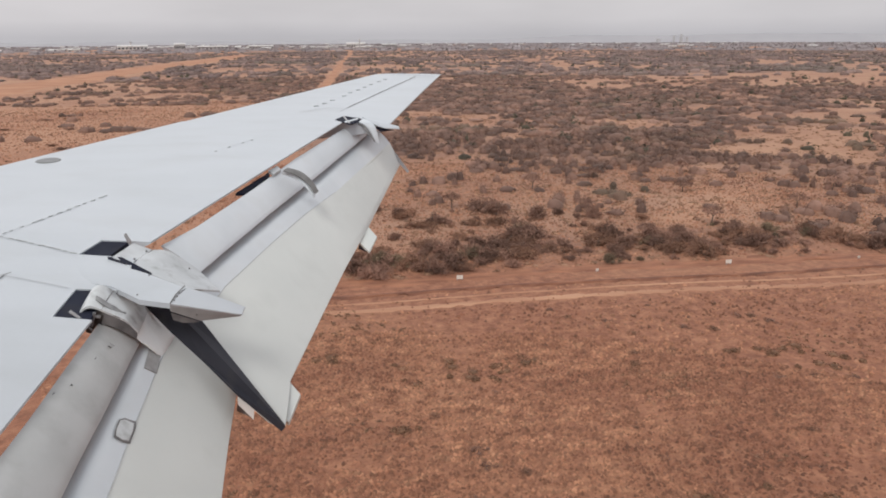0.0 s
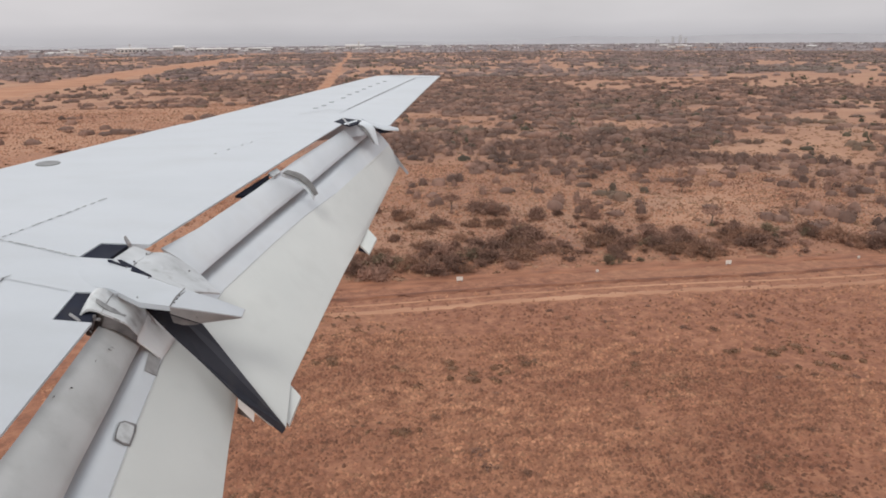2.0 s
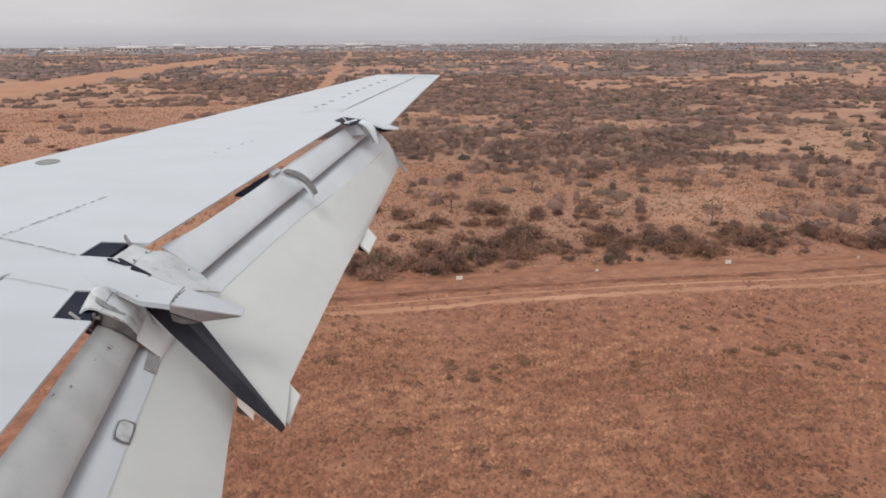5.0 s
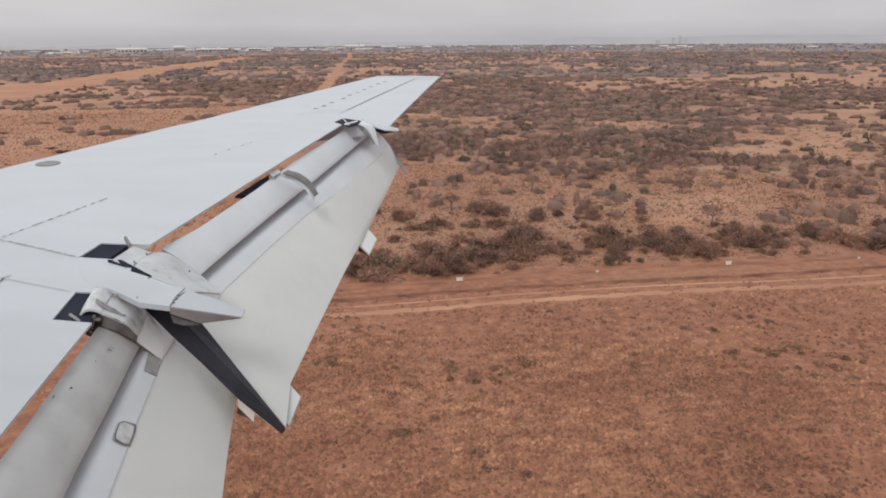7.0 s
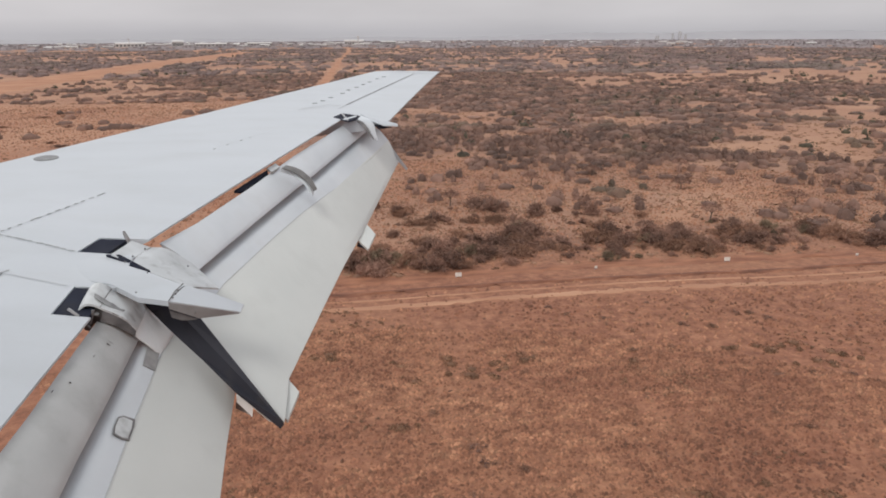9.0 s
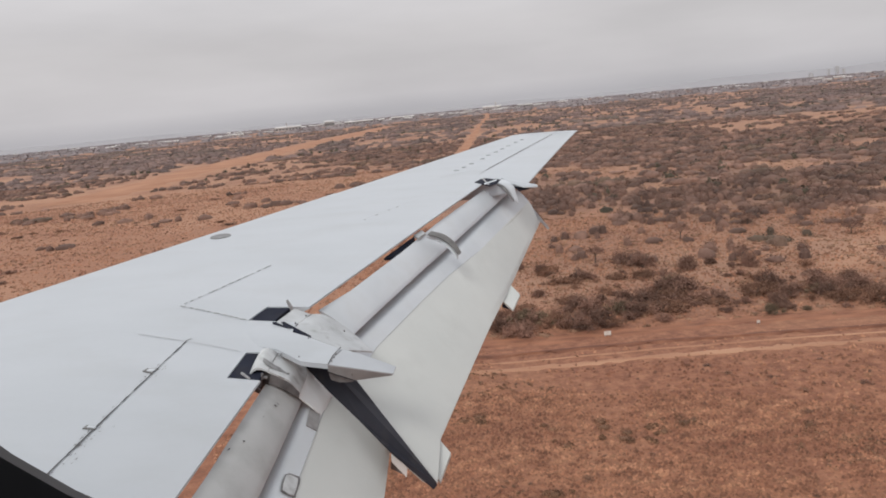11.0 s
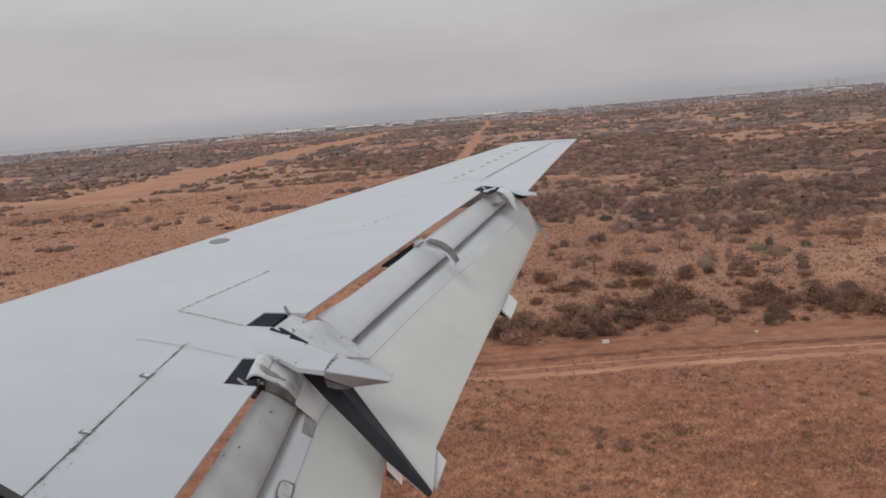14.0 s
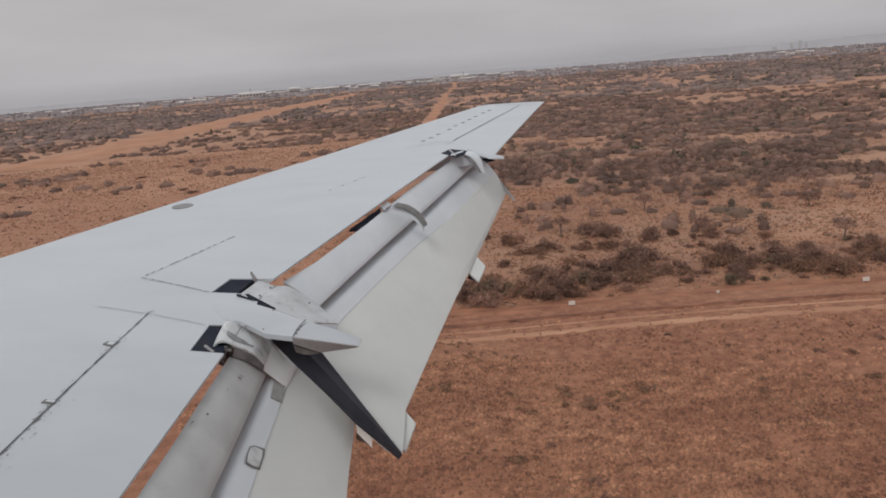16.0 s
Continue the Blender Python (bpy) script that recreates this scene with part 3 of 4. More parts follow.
shell("arm_foot", [(-1.102, 3.700, -1.492), (-1.111, 3.720, -1.536), (-1.072, 3.770, -1.610), (-1.025, 3.822, -1.702)],
      [(-1.123, 4.065, -1.499), (-1.096, 4.080, -1.538), (-1.038, 4.087, -1.608), (-0.994, 4.092, -1.664)], BRIGHT_FOOT, 0.012, 0.002, 6, "white foot of the flap end arm", inner_flap, 3)
# dark strip below the arm edge, the shade there put into the colour
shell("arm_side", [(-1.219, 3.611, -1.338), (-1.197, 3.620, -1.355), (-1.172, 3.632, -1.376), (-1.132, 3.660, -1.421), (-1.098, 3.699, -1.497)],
      [(-1.249, 3.625, -1.408), (-1.222, 3.632, -1.418), (-1.192, 3.645, -1.438), (-1.150, 3.670, -1.480), (-1.111, 3.705, -1.533)], SIDE_GREY, 0.006, 0.0, 3, "arm side, its shade put in as dark grey", inner_flap, 3)
shell("arm_joint", [(-1.229, 3.596, -1.321), (-1.236, 3.697, -1.312), (-1.236, 3.781, -1.304), (-1.236, 3.842, -1.304)], [(-1.227, 3.597, -1.322), (-1.233, 3.700, -1.314), (-1.236, 3.789, -1.309), (-1.234, 3.846, -1.307)], GROOVE, 0.002, 0.0, 1, "", inner_flap)
shell("arm_stain", [(-1.325, 3.730, -1.281), (-1.266, 3.683, -1.280), (-1.213, 3.704, -1.335), (-1.157, 3.764, -1.399)], [(-1.332, 3.719, -1.293), (-1.263, 3.650, -1.290), (-1.205, 3.654, -1.341), (-1.152, 3.713, -1.396)], STAIN_SOFT, 0.002, 0.0, 3, "worn grey groove", inner_flap, 4)
part("hinge_block", plate("hinge_block", [(-1.358, 3.630, -1.347), (-1.327, 3.630, -1.324), (-1.294, 3.630, -1.318), (-1.256, 3.630, -1.328), (-1.226, 3.630, -1.348), (-1.251, 3.630, -1.410), (-1.277, 3.630, -1.402), (-1.308, 3.630, -1.444), (-1.331, 3.630, -1.436), (-1.309, 3.630, -1.394), (-1.347, 3.630, -1.373)], GREASY, 0.02), inner_flap, "dark greasy hinge block")
part("hinge_link", bar("hinge_link", (-1.367, 3.560, -1.310), (-1.317, 3.540, -1.344), 0.008, BARE_METAL), inner_flap)
part("hinge_link", bar("hinge_link", (-1.304, 3.570, -1.394), (-1.281, 3.570, -1.422), 0.006, SIDE_GREY), inner_flap)
part("hinge_rod", bar("hinge_rod", (-1.331, 3.600, -1.343), (-1.241, 3.600, -1.364), 0.010, SIDE_GREY), inner_flap)
part("hinge_rod", bar("hinge_rod", (-1.262, 3.590, -1.334), (-1.288, 3.590, -1.407), 0.008, SIDE_GREY), inner_flap)
part("repair_patch", plate("repair_patch", [(-1.085, 3.200, -1.736), (-1.071, 3.232, -1.747), (-1.030, 3.266, -1.790), (-1.026, 3.232, -1.802), (-1.026, 3.125, -1.821), (-1.050, 3.102, -1.796), (-1.080, 3.090, -1.762), (-1.084, 3.129, -1.749)], SIDE_GREY, 0.006), inner_flap, "grey square repair patch with a ragged sealant edge")
part("patch_centre", plate("patch_centre", [(-1.079, 3.197, -1.741), (-1.067, 3.223, -1.751), (-1.035, 3.243, -1.786), (-1.030, 3.198, -1.800), (-1.031, 3.129, -1.811), (-1.051, 3.108, -1.790), (-1.075, 3.100, -1.762), (-1.080, 3.140, -1.750)], ARM_PAINT, 0.003), inner_flap)
part("grey_patch", plate("grey_patch", [(-1.079, 3.788, -1.638), (-1.029, 3.819, -1.693), (-1.021, 3.672, -1.729), (-1.070, 3.637, -1.675)], GROOVE, 0.006), inner_flap, "dull grey patch")
part("edge_tab", plate("edge_tab", [(-0.662, 3.990, -2.045), (-0.564, 3.950, -2.122), (-0.574, 3.950, -2.198), (-0.664, 3.990, -2.110)], BRIGHT_FOOT, 0.010), inner_flap)
# grey triangle added below the tab, standing for darker ground there
part("tab_bracket", plate("tab_bracket", [(-0.675, 4.060, -2.143), (-0.589, 4.000, -2.214), (-0.686, 4.060, -2.193)], SIDE_GREY, 0.008), inner_flap)
part("corner_strip", plate("corner_strip", [(-0.564, 3.900, -2.099), (-0.473, 3.880, -2.144), (-0.385, 3.860, -2.193), (-0.401, 3.860, -2.219), (-0.476, 3.880, -2.186)], FLAP_PAINT, 0.012), inner_flap, "white trailing corner of the flap")
shell("nose_joint", moved(inner_seam, -0.003, 0, 0.004), moved(inner_seam, 0.002, 0, 0.004), FAINT_SEAM, 0.002, 0.0, 1, "", inner_flap)

# dark scuffs on the inner vane
scuff = mesh_from("scuff_mark", [(0.022 * math.cos(k * 0.785) * (1 + 0.3 * (k % 2)), 0.007 * math.sin(k * 0.785), 0.002 * (k % 2)) for k in range(8)], [tuple(range(8))], SIDE_GREY)
for i, at in enumerate(((-1.180, 3.530, -1.491), (-1.184, 3.504, -1.492), (-1.244, 3.132, -1.511), (-1.280, 3.024, -1.494), (-1.211, 3.374, -1.492))):
    part("scuff_mark", scuff, inner_flap).matrix_local = pose(*at, 0, 48, 25 + 40 * i) @ Matrix.Diagonal((0.7 - 0.08 * i, 0.7, 1, 1))

# rivets on the covers
def stud(name, at, r, mat, parent, tilt=0):
    bm = bmesh.new()
    bmesh.ops.create_cone(bm, cap_ends=True, segments=8, radius1=r, radius2=r * 0.75, depth=r * 1.2)
    o = part(name, clean(name, bm, mat), parent)
    o.matrix_local = pose(*at, tilt, 0, 0)


for at in ((-1.241, 4.370, -1.263), (-1.201, 4.425, -1.257), (-0.924, 4.270, -1.332), (-1.220, 4.220, -1.243)):
    stud("rivet", at, 0.006, SIDE_GREY, outer_flap, 20)

# ---- pointed fairing between the two flaps
fairing = shell("flap_fairing", [(-1.704, 4.030, -1.261), (-1.252, 3.861, -1.287), (-1.099, 3.800, -1.351), (-0.920, 3.700, -1.344)], [(-1.873, 4.506, -1.195), (-1.361, 4.189, -1.244), (-1.110, 4.044, -1.281), (-0.871, 3.904, -1.333)], WING_PAINT, 0.03, 0.012, 5)
shell("fairing_tail", [(-0.917, 3.690, -1.341), (-0.783, 3.735, -1.389), (-0.579, 3.874, -1.493)], [(-0.866, 3.907, -1.331), (-0.717, 3.949, -1.408), (-0.580, 4.026, -1.507)], WING_PAINT, 0.008, 0.003, 4, parent=fairing)
# tail side is darker than the fairing top: its shade is in the colour
shell("tail_side", [(-0.918, 3.692, -1.345), (-0.783, 3.737, -1.393), (-0.583, 3.876, -1.495)], [(-0.927, 3.720, -1.390), (-0.783, 3.760, -1.470), (-0.590, 3.880, -1.500)], SHADED, 0.006, 0.0, 2, "shaded side of the fairing", fairing)
shell("tail_joint", [(-0.916, 3.680, -1.337), (-0.905, 3.780, -1.320), (-0.880, 3.900, -1.314)], [(-0.912, 3.680, -1.338), (-0.900, 3.780, -1.321), (-0.876, 3.900, -1.316)], SEAM, 0.003, 0.0, 1, parent=fairing)
shell("tail_lip", [(-0.932, 3.750, -1.415), (-0.866, 3.770, -1.453), (-0.801, 3.790, -1.488)], [(-0.926, 3.760, -1.458), (-0.883, 3.780, -1.485), (-0.832, 3.790, -1.492)], SIDE_GREY, 0.004, 0.0, 2, "grey lower lip of the fairing", fairing)

for at in ((-1.097, 3.770, -1.311), (-0.892, 3.690, -1.323), (-0.881, 3.710, -1.309), (-0.874, 3.740, -1.301), (-0.790, 3.710, -1.420), (-1.199, 3.990, -1.206), (-1.075, 3.950, -1.262)):
    stud("rivet", at, 0.005, SIDE_GREY, fairing, 15)

# ---------------------------------------------------------------- the aircraft: fuselage round the camera
AX_Y, AX_Z, RAD = -1.52, -0.30, 1.66
WIN_X, WIN_Z, WIN_W, WIN_H, WIN_R = 0.0402, 0.0668, 0.2411, 0.1923, 0.168   # half width and half height of the window


def hull_y(z, r=RAD):
    return AX_Y + math.sqrt(max(0.0, r * r - (z - AX_Z) ** 2))


def window_ring(grow, count=48):
    """Rounded window outline, as x and z."""
    pts = []
    w, h, r = WIN_W + grow, WIN_H + grow, WIN_R + grow
    for i in range(count):
        a = 2 * math.pi * i / count
        cx, cz = math.copysign(w - r, math.cos(a)), math.copysign(h - r, math.sin(a))
        pts.append((WIN_X + cx + r * math.cos(a), WIN_Z + cz + r * math.sin(a)))
    return pts


fuselage = tagged(new("fuselage"), "white aircraft fuselage with a cabin window above the wing", "fuselage")
fuselage.matrix_basis = ATTITUDE
bm = bmesh.new()
# side panel with the window opening, fanned out to a rectangle, then the rest of the tube
ring = window_ring(0.0)
count = len(ring)
rect = []
for x, z in ring:
    dx, dz = x - WIN_X, z - WIN_Z
    k = min(0.6 / max(1e-6, abs(dx)), 0.4 / max(1e-6, abs(dz)))
    rect.append((WIN_X + dx * k, WIN_Z + dz * k))
va = [bm.verts.new((x, hull_y(z), z)) for x, z in ring]
vb = [bm.verts.new((x, hull_y(z), z)) for x, z in rect]
for i in range(count):
    j = (i + 1) % count
    bm.faces.new((va[i], va[j], vb[j], vb[i]))
a_top = math.atan2(WIN_Z + 0.4 - AX_Z, hull_y(WIN_Z + 0.4) - AX_Y)
a_low = math.atan2(WIN_Z - 0.4 - AX_Z, hull_y(WIN_Z - 0.4) - AX_Y)


def tube(x0, x1, a0, a1, steps):
    prev = None
    for i in range(steps + 1):
        a = a0 + (a1 - a0) * i / steps
        row = [bm.verts.new((x, AX_Y + RAD * math.cos(a), AX_Z + RAD * math.sin(a))) for x in (x0, x1)]
        if prev:
            bm.faces.new((prev[0], prev[1], row[1], row[0]))
        prev = row


tube(-13.0, 9.0, a_top, a_low + 2 * math.pi, 40)
tube(-13.0, WIN_X - 0.6, a_low, a_top, 6)
tube(WIN_X + 0.6, 9.0, a_low, a_top, 6)
for x in (-13.0, 9.0):
    bm.faces.new([bm.verts.new((x, AX_Y + RAD * math.cos(2 * math.pi * i / 40), AX_Z + RAD * math.sin(2 * math.pi * i / 40))) for i in range(40)])
part("hull", clean("hull", bm, HULL, True), fuselage)
bm = bmesh.new()                       # dark surround of the window, a rounded lip standing inwards
lip = [window_ring(g) for g in (0.05, 0.0, -0.006, 0.0, 0.05)]
deep = (-0.012, -0.012, -0.004, 0.006, 0.006)
rows_v = [[bm.verts.new((x, hull_y(z) + d, z)) for x, z in r] for r, d in zip(lip, deep)]
for a, b in zip(rows_v, rows_v[1:]):
    for i in range(count):
        j = (i + 1) % count
        bm.faces.new((a[i], a[j], b[j], b[i]))
part("window_surround", clean("window_surround", bm, SHADE_BLACK, True), fuselage, "black rounded window surround")

# ---------------------------------------------------------------- ground
rng = np.random.default_rng(7)
TABLE = rng.random((256, 256))


def value_noise(x, y):
    xi, yi = np.floor(x).astype(int), np.floor(y).astype(int)
    fx, fy = x - xi, y - yi
    fx, fy = fx * fx * (3 - 2 * fx), fy * fy * (3 - 2 * fy)
    g = lambda a, b: TABLE[a % 256, b % 256]
    return (g(xi, yi) * (1 - fx) + g(xi + 1, yi) * fx) * (1 - fy) + (g(xi, yi + 1) * (1 - fx) + g(xi + 1, yi + 1) * fx) * fy


def fbm(x, y, octaves=4):
    s, a, k = 0.0, 0.5, 0.0
    for _ in range(octaves):
        s, k = s + a * value_noise(x, y), k + a
        x, y, a = x * 2.03 + 17.1, y * 2.03 + 5.7, a * 0.5
    return s / k


EDGE = 71.4                            # field edge abeam, where the track runs


def field_edge(x):
    """Distance out to the edge of the mown strip, which widens ahead of the wing."""
    x = np.asarray(x, float)
    ahead = np.clip((0.0 - x) / 26.0, 0, 1)
    return EDGE + 0.6 * np.sin(x * 0.05) + ahead * (235.0 + 14 * np.sin(x * 0.02))


def ground_z(x, y):
    r = np.hypot(x, y)
    return -26.0 * np.clip((r - 700) / 4200, 0, 1) + (fbm(x * 0.08, y * 0.08, 3) - 0.5) * 0.5 * np.clip(r / 60, 0, 1) * np.clip(1 - (r - 300) / 600, 0, 1)


radii = np.concatenate([np.linspace(0, 24, 5), np.geomspace(30, 620, 150), np.geomspace(640, 4900, 90)])
angles = np.radians(np.concatenate([np.arange(-54, 54.1, 0.4), np.arange(60, 304, 6.0)]))
gv, gf = [], []
na = len(angles)
for r in radii:
    for a in angles:
        x, y = r * math.sin(a), r * math.cos(a)
        gv.append((x, y))
gv = np.array(gv)
gz = ground_z(gv[:, 0], gv[:, 1])
for i in range(len(radii) - 1):
    for j in range(na):
        k = (j + 1) % na
        gf.append((i * na + j, i * na + k, (i + 1) * na + k, (i + 1) * na + j))
ground_me = mesh_from("ground", np.column_stack([gv, gz]), gf, SOIL, True)
straw = ground_me.attributes.new("straw", "FLOAT", "POINT")
past = np.clip((gv[:, 1] - field_edge(gv[:, 0]) - 2) / 10, 0, 1)
past = np.maximum(past, 0.8 * np.clip(-gv[:, 0] / 20, 0, 1) * np.clip((gv[:, 1] - 60) / 60, 0, 1))
straw.data.foreach_set("value", (past * (0.45 + 0.55 * np.clip((fbm(gv[:, 0] * 0.05, gv[:, 1] * 0.05, 3) - 0.35) * 4, 0, 1))).astype(np.float32))
ground = tagged(new("ground", ground_me), "flat red-brown savanna soil under dry grass", "ground", kind="structure")


def strip(name, centre, width, mat, up, label, samples, ragged=0.25):
    """A worn strip of earth that follows the ground; centre(s) gives plan points."""
    v, f = [], []
    pts = [centre(s) for s in samples]
    for i, (x, y) in enumerate(pts):
        x2, y2 = pts[min(i + 1, len(pts) - 1)]
        x1, y1 = pts[max(i - 1, 0)]
        n = math.hypot(x2 - x1, y2 - y1)
        for s in (-1, -0.4, 0.4, 1):
            w = width / 2 * (1 + ragged * random.uniform(-1, 1) * (abs(s) > 0.9))
            px, py = x - (y2 - y1) / n * w * s, y + (x2 - x1) / n * w * s
            v.append((px, py, float(ground_z(np.array(px), np.array(py))) + up * (1.0 if abs(s) < 0.9 else -0.3)))
        if i:
            b = 4 * i
            f += [(b - 4 + k, b - 3 + k, b + 1 + k, b + k) for k in range(3)]
    return tagged(new(name, mesh_from(name, v, f, mat, True)), label, "track", kind="structure")


along = np.arange(-16.0, 330.0, 1.0)
for off, wide in ((-6.0, 1.2), (-3.9, 0.5)):
    strip("track_rut", lambda s, o=off: (s, float(field_edge(max(s, 0.0))) + o + 0.35 * math.sin(s * 0.07)), wide, TRACK, 0.05, "pale wheel rut of a dirt track along the scrub", along, 0.6)
strip("berm", lambda s: (s, float(field_edge(max(s, 0.0))) - 1.7 + 0.3 * math.sin(s * 0.11)), 1.1, CHURNED, 0.16, "low churned bank of red soil beside the track", along, 0.8)
strip("firebreak", lambda s: (s, float(field_edge(max(s, 0.0))) + 2.4 + 0.5 * math.sin(s * 0.05)), 3.0, BERM_SOIL, 0.05, "bare strip of red soil beside the scrub", along, 0.7)
ahead = np.arange(-420.0, -16.0, 4.0)
strip("track_rut", lambda s: (s, float(field_edge(s)) - 9), 3.0, TRACK, 0.06, "pale dirt track at the far edge of the field", ahead)
# bare strips in the scrub beyond the field, and the straight road that leads away to the buildings
def strip_one(s):
    return -172 + 30 * s, 285 + 950 * s


def strip_two(s):
    return -900 + 900 * s, 760 + 900 * s


def road_line(s):
    return -10 + 70 * s, 290 + 1950 * s


strip("dirt_strip", strip_one, 40.0, BARE_SOIL, 0.12, "wide bare strip of orange soil through the scrub", np.linspace(0, 1, 60))
strip("dirt_strip", strip_two, 74.0, BARE_SOIL, 0.14, "wide bare strip of orange soil through the scrub", np.linspace(0, 1, 40))
strip("dirt_road", road_line, 5.5, BARE_SOIL, 0.16, "straight unpaved road leading through the scrub", np.linspace(0, 1, 60))


# ---------------------------------------------------------------- scatter
def on_road(x, y):
    """Whether a plan point lies on one of the bare strips."""
    out = False
    for line, y0, long, half in ((strip_one, 285, 950, 23), (strip_two, 760, 900, 44), (road_line, 290, 1950, 5)):
        t = (y - y0) / long
        out = out | ((np.abs(x - line(t)[0]) < half) & (t > 0) & (t < 1))
    return out


def cover(x, y):
    """Share of the ground under scrub at a plan point, from thickets and clearings."""
    big = fbm(x * 0.0085 + 57.3, y * 0.0085 + 22.6, 4)
    small = fbm(x * 0.045 + 9.0, y * 0.065, 4)
    c = np.clip((0.50 * big + 0.50 * small - 0.468) / 0.075, 0.08, 1)
    e = y - field_edge(x)
    near = np.exp(-((e - 8.5) / 4.5) ** 2) * np.clip(fbm(x * 0.07 + 4.0, y * 0.10, 3) * 4.2 - 0.85, 0.15, 1)                       # hedge of thorn along the track
    clearing = np.clip((e - 12) / 6, 0, 1) * np.clip((66 - e) / 14, 0, 1) * (x > -5)
    c = np.where(e < 80, np.maximum(c * (1 - 0.62 * clearing), near * np.where(x < 34, 0.75, 1.0)), c)
    c = np.where((e > 40) & (e < 190), c * (0.62 + 0.38 * np.clip((x - 30) / 60, 0, 1)) * np.where(x > -5, 1, 1.6), c)
    c = np.where(e < 4.5, np.where((x < -20) & (e < -14), 0.38 * (0.5 * big + 0.5 * small > 0.53), 0.0), c)
    return np.where(on_road(x, y), 0, c)


litter = ground_me.attributes.new("litter", "FLOAT", "POINT")
beyond = np.clip((gv[:, 1] - field_edge(gv[:, 0]) - 4) / 12, 0, 1)
litter.data.foreach_set("value", (beyond * np.clip(cover(gv[:, 0], gv[:, 1]), 0, 1) ** 0.7).astype(np.float32))


def sow(r0, r1, a0, a1, count, power=1.0):
    a = np.radians(rng.uniform(a0, a1, count))
    r = np.sqrt(rng.uniform(r0 * r0, r1 * r1, count))
    x, y = r * np.sin(a), r * np.cos(a)
    keep = rng.random(count) < cover(x, y) ** power
    return x[keep], y[keep]


def mounds(x, y, width, height, leaves, size, sides=7, heart=1.0):
    """Ragged thorn mounds: a dense twiggy core under outward-facing sprays. Vertices and triangles."""
    n = len(x)
    t = np.linspace(0, 2 * np.pi, sides, endpoint=False)[None] + rng.uniform(0, 2, (n, 1))
    z0 = ground_z(x, y)
    rows_v = []
    for up, out in ((-0.06, 0.62 * heart), (0.28 * heart, 0.60 * heart), (0.50 * heart, 0.36 * heart)):
        q = width[:, None] / 2 * out * rng.uniform(0.72, 1.1, (n, sides))
        rows_v.append(np.stack([x[:, None] + q * np.cos(t), y[:, None] + q * np.sin(t), z0[:, None] + height[:, None] * (up + rng.uniform(-0.08, 0.08, (n, sides)) * (up > 0))], -1))
    top = np.stack([x, y, z0 + heart * height * rng.uniform(0.50, 0.66, n)], -1)[:, None]
    core = np.concatenate(rows_v + [top], 1)
    per = 3 * sides + 1
    k = np.arange(sides)
    m = (k + 1) % sides
    one = []
    for r in range(2):
        one += [np.stack([r * sides + k, r * sides + m, (r + 1) * sides + m], -1), np.stack([r * sides + k, (r + 1) * sides + m, (r + 1) * sides + k], -1)]
    one.append(np.stack([2 * sides + k, 2 * sides + m, np.full(sides, 3 * sides)], -1))
    one = np.concatenate(one)
    f_core = (np.arange(n)[:, None, None] * per + one[None]).reshape(-1, 3)
    a = rng.uniform(0, 2 * np.pi, (n, leaves))
    h = rng.uniform(0.05, 1.0, (n, leaves))
    rad = np.sqrt(np.clip(1 - (h * 0.95) ** 2, 0.02, 1)) * rng.uniform(0.62, 1.12, (n, leaves)) * width[:, None] / 2
    cx, cy = x[:, None] + rad * np.cos(a), y[:, None] + rad * np.sin(a)
    c = np.stack([cx, cy, z0[:, None] + h * height[:, None]], -1)
    s = size[:, None] * rng.uniform(0.6, 1.4, (n, leaves))
    out = np.stack([np.cos(a) * rad / width[:, None], np.sin(a) * rad / width[:, None], h * 0.8 + 0.08], -1)
    nor = out / np.linalg.norm(out, axis=-1, keepdims=True) + rng.normal(size=(n, leaves, 3)) * 0.55
    nor /= np.linalg.norm(nor, axis=-1, keepdims=True)
    u = np.cross(nor, rng.normal(size=(n, leaves, 3)))
    u /= np.linalg.norm(u, axis=-1, keepdims=True)
    w = np.cross(nor, u) * s[..., None] * 0.5
    u = u * s[..., None] * 0.6
    spray = np.stack([c - u, c - w * 0.8, c + u, c + w], 2).reshape(-1, 3)
    b = np.arange(n * leaves)[:, None] * 4
    f_spray = np.concatenate([b + np.array([0, 1, 2]), b + np.array([0, 2, 3])])
    return [(core.reshape(-1, 3), f_core), (spray, f_spray)]


def tris(name, sets, mat, label, category, smooth=False):
    v = np.concatenate([s[0] for s in sets])
    shift = np.cumsum([0] + [len(s[0]) for s in sets[:-1]])
    f = np.concatenate([s[1] + o for s, o in zip(sets, shift)])
    me = bpy.data.meshes.new(name)
    me.vertices.add(len(v))
    me.vertices.foreach_set("co", v.astype(np.float32).ravel())
    me.loops.add(f.size)
    me.loops.foreach_set("vertex_index", f.astype(np.int32).ravel())
    me.polygons.add(len(f))
    me.polygons.foreach_set("loop_start", np.arange(0, f.size, 3, dtype=np.int32))
    me.update(calc_edges=True)
    if smooth:
        me.shade_smooth()
    me.materials.append(mat)
    return tagged(new(name, me), label, category, kind="stuff")


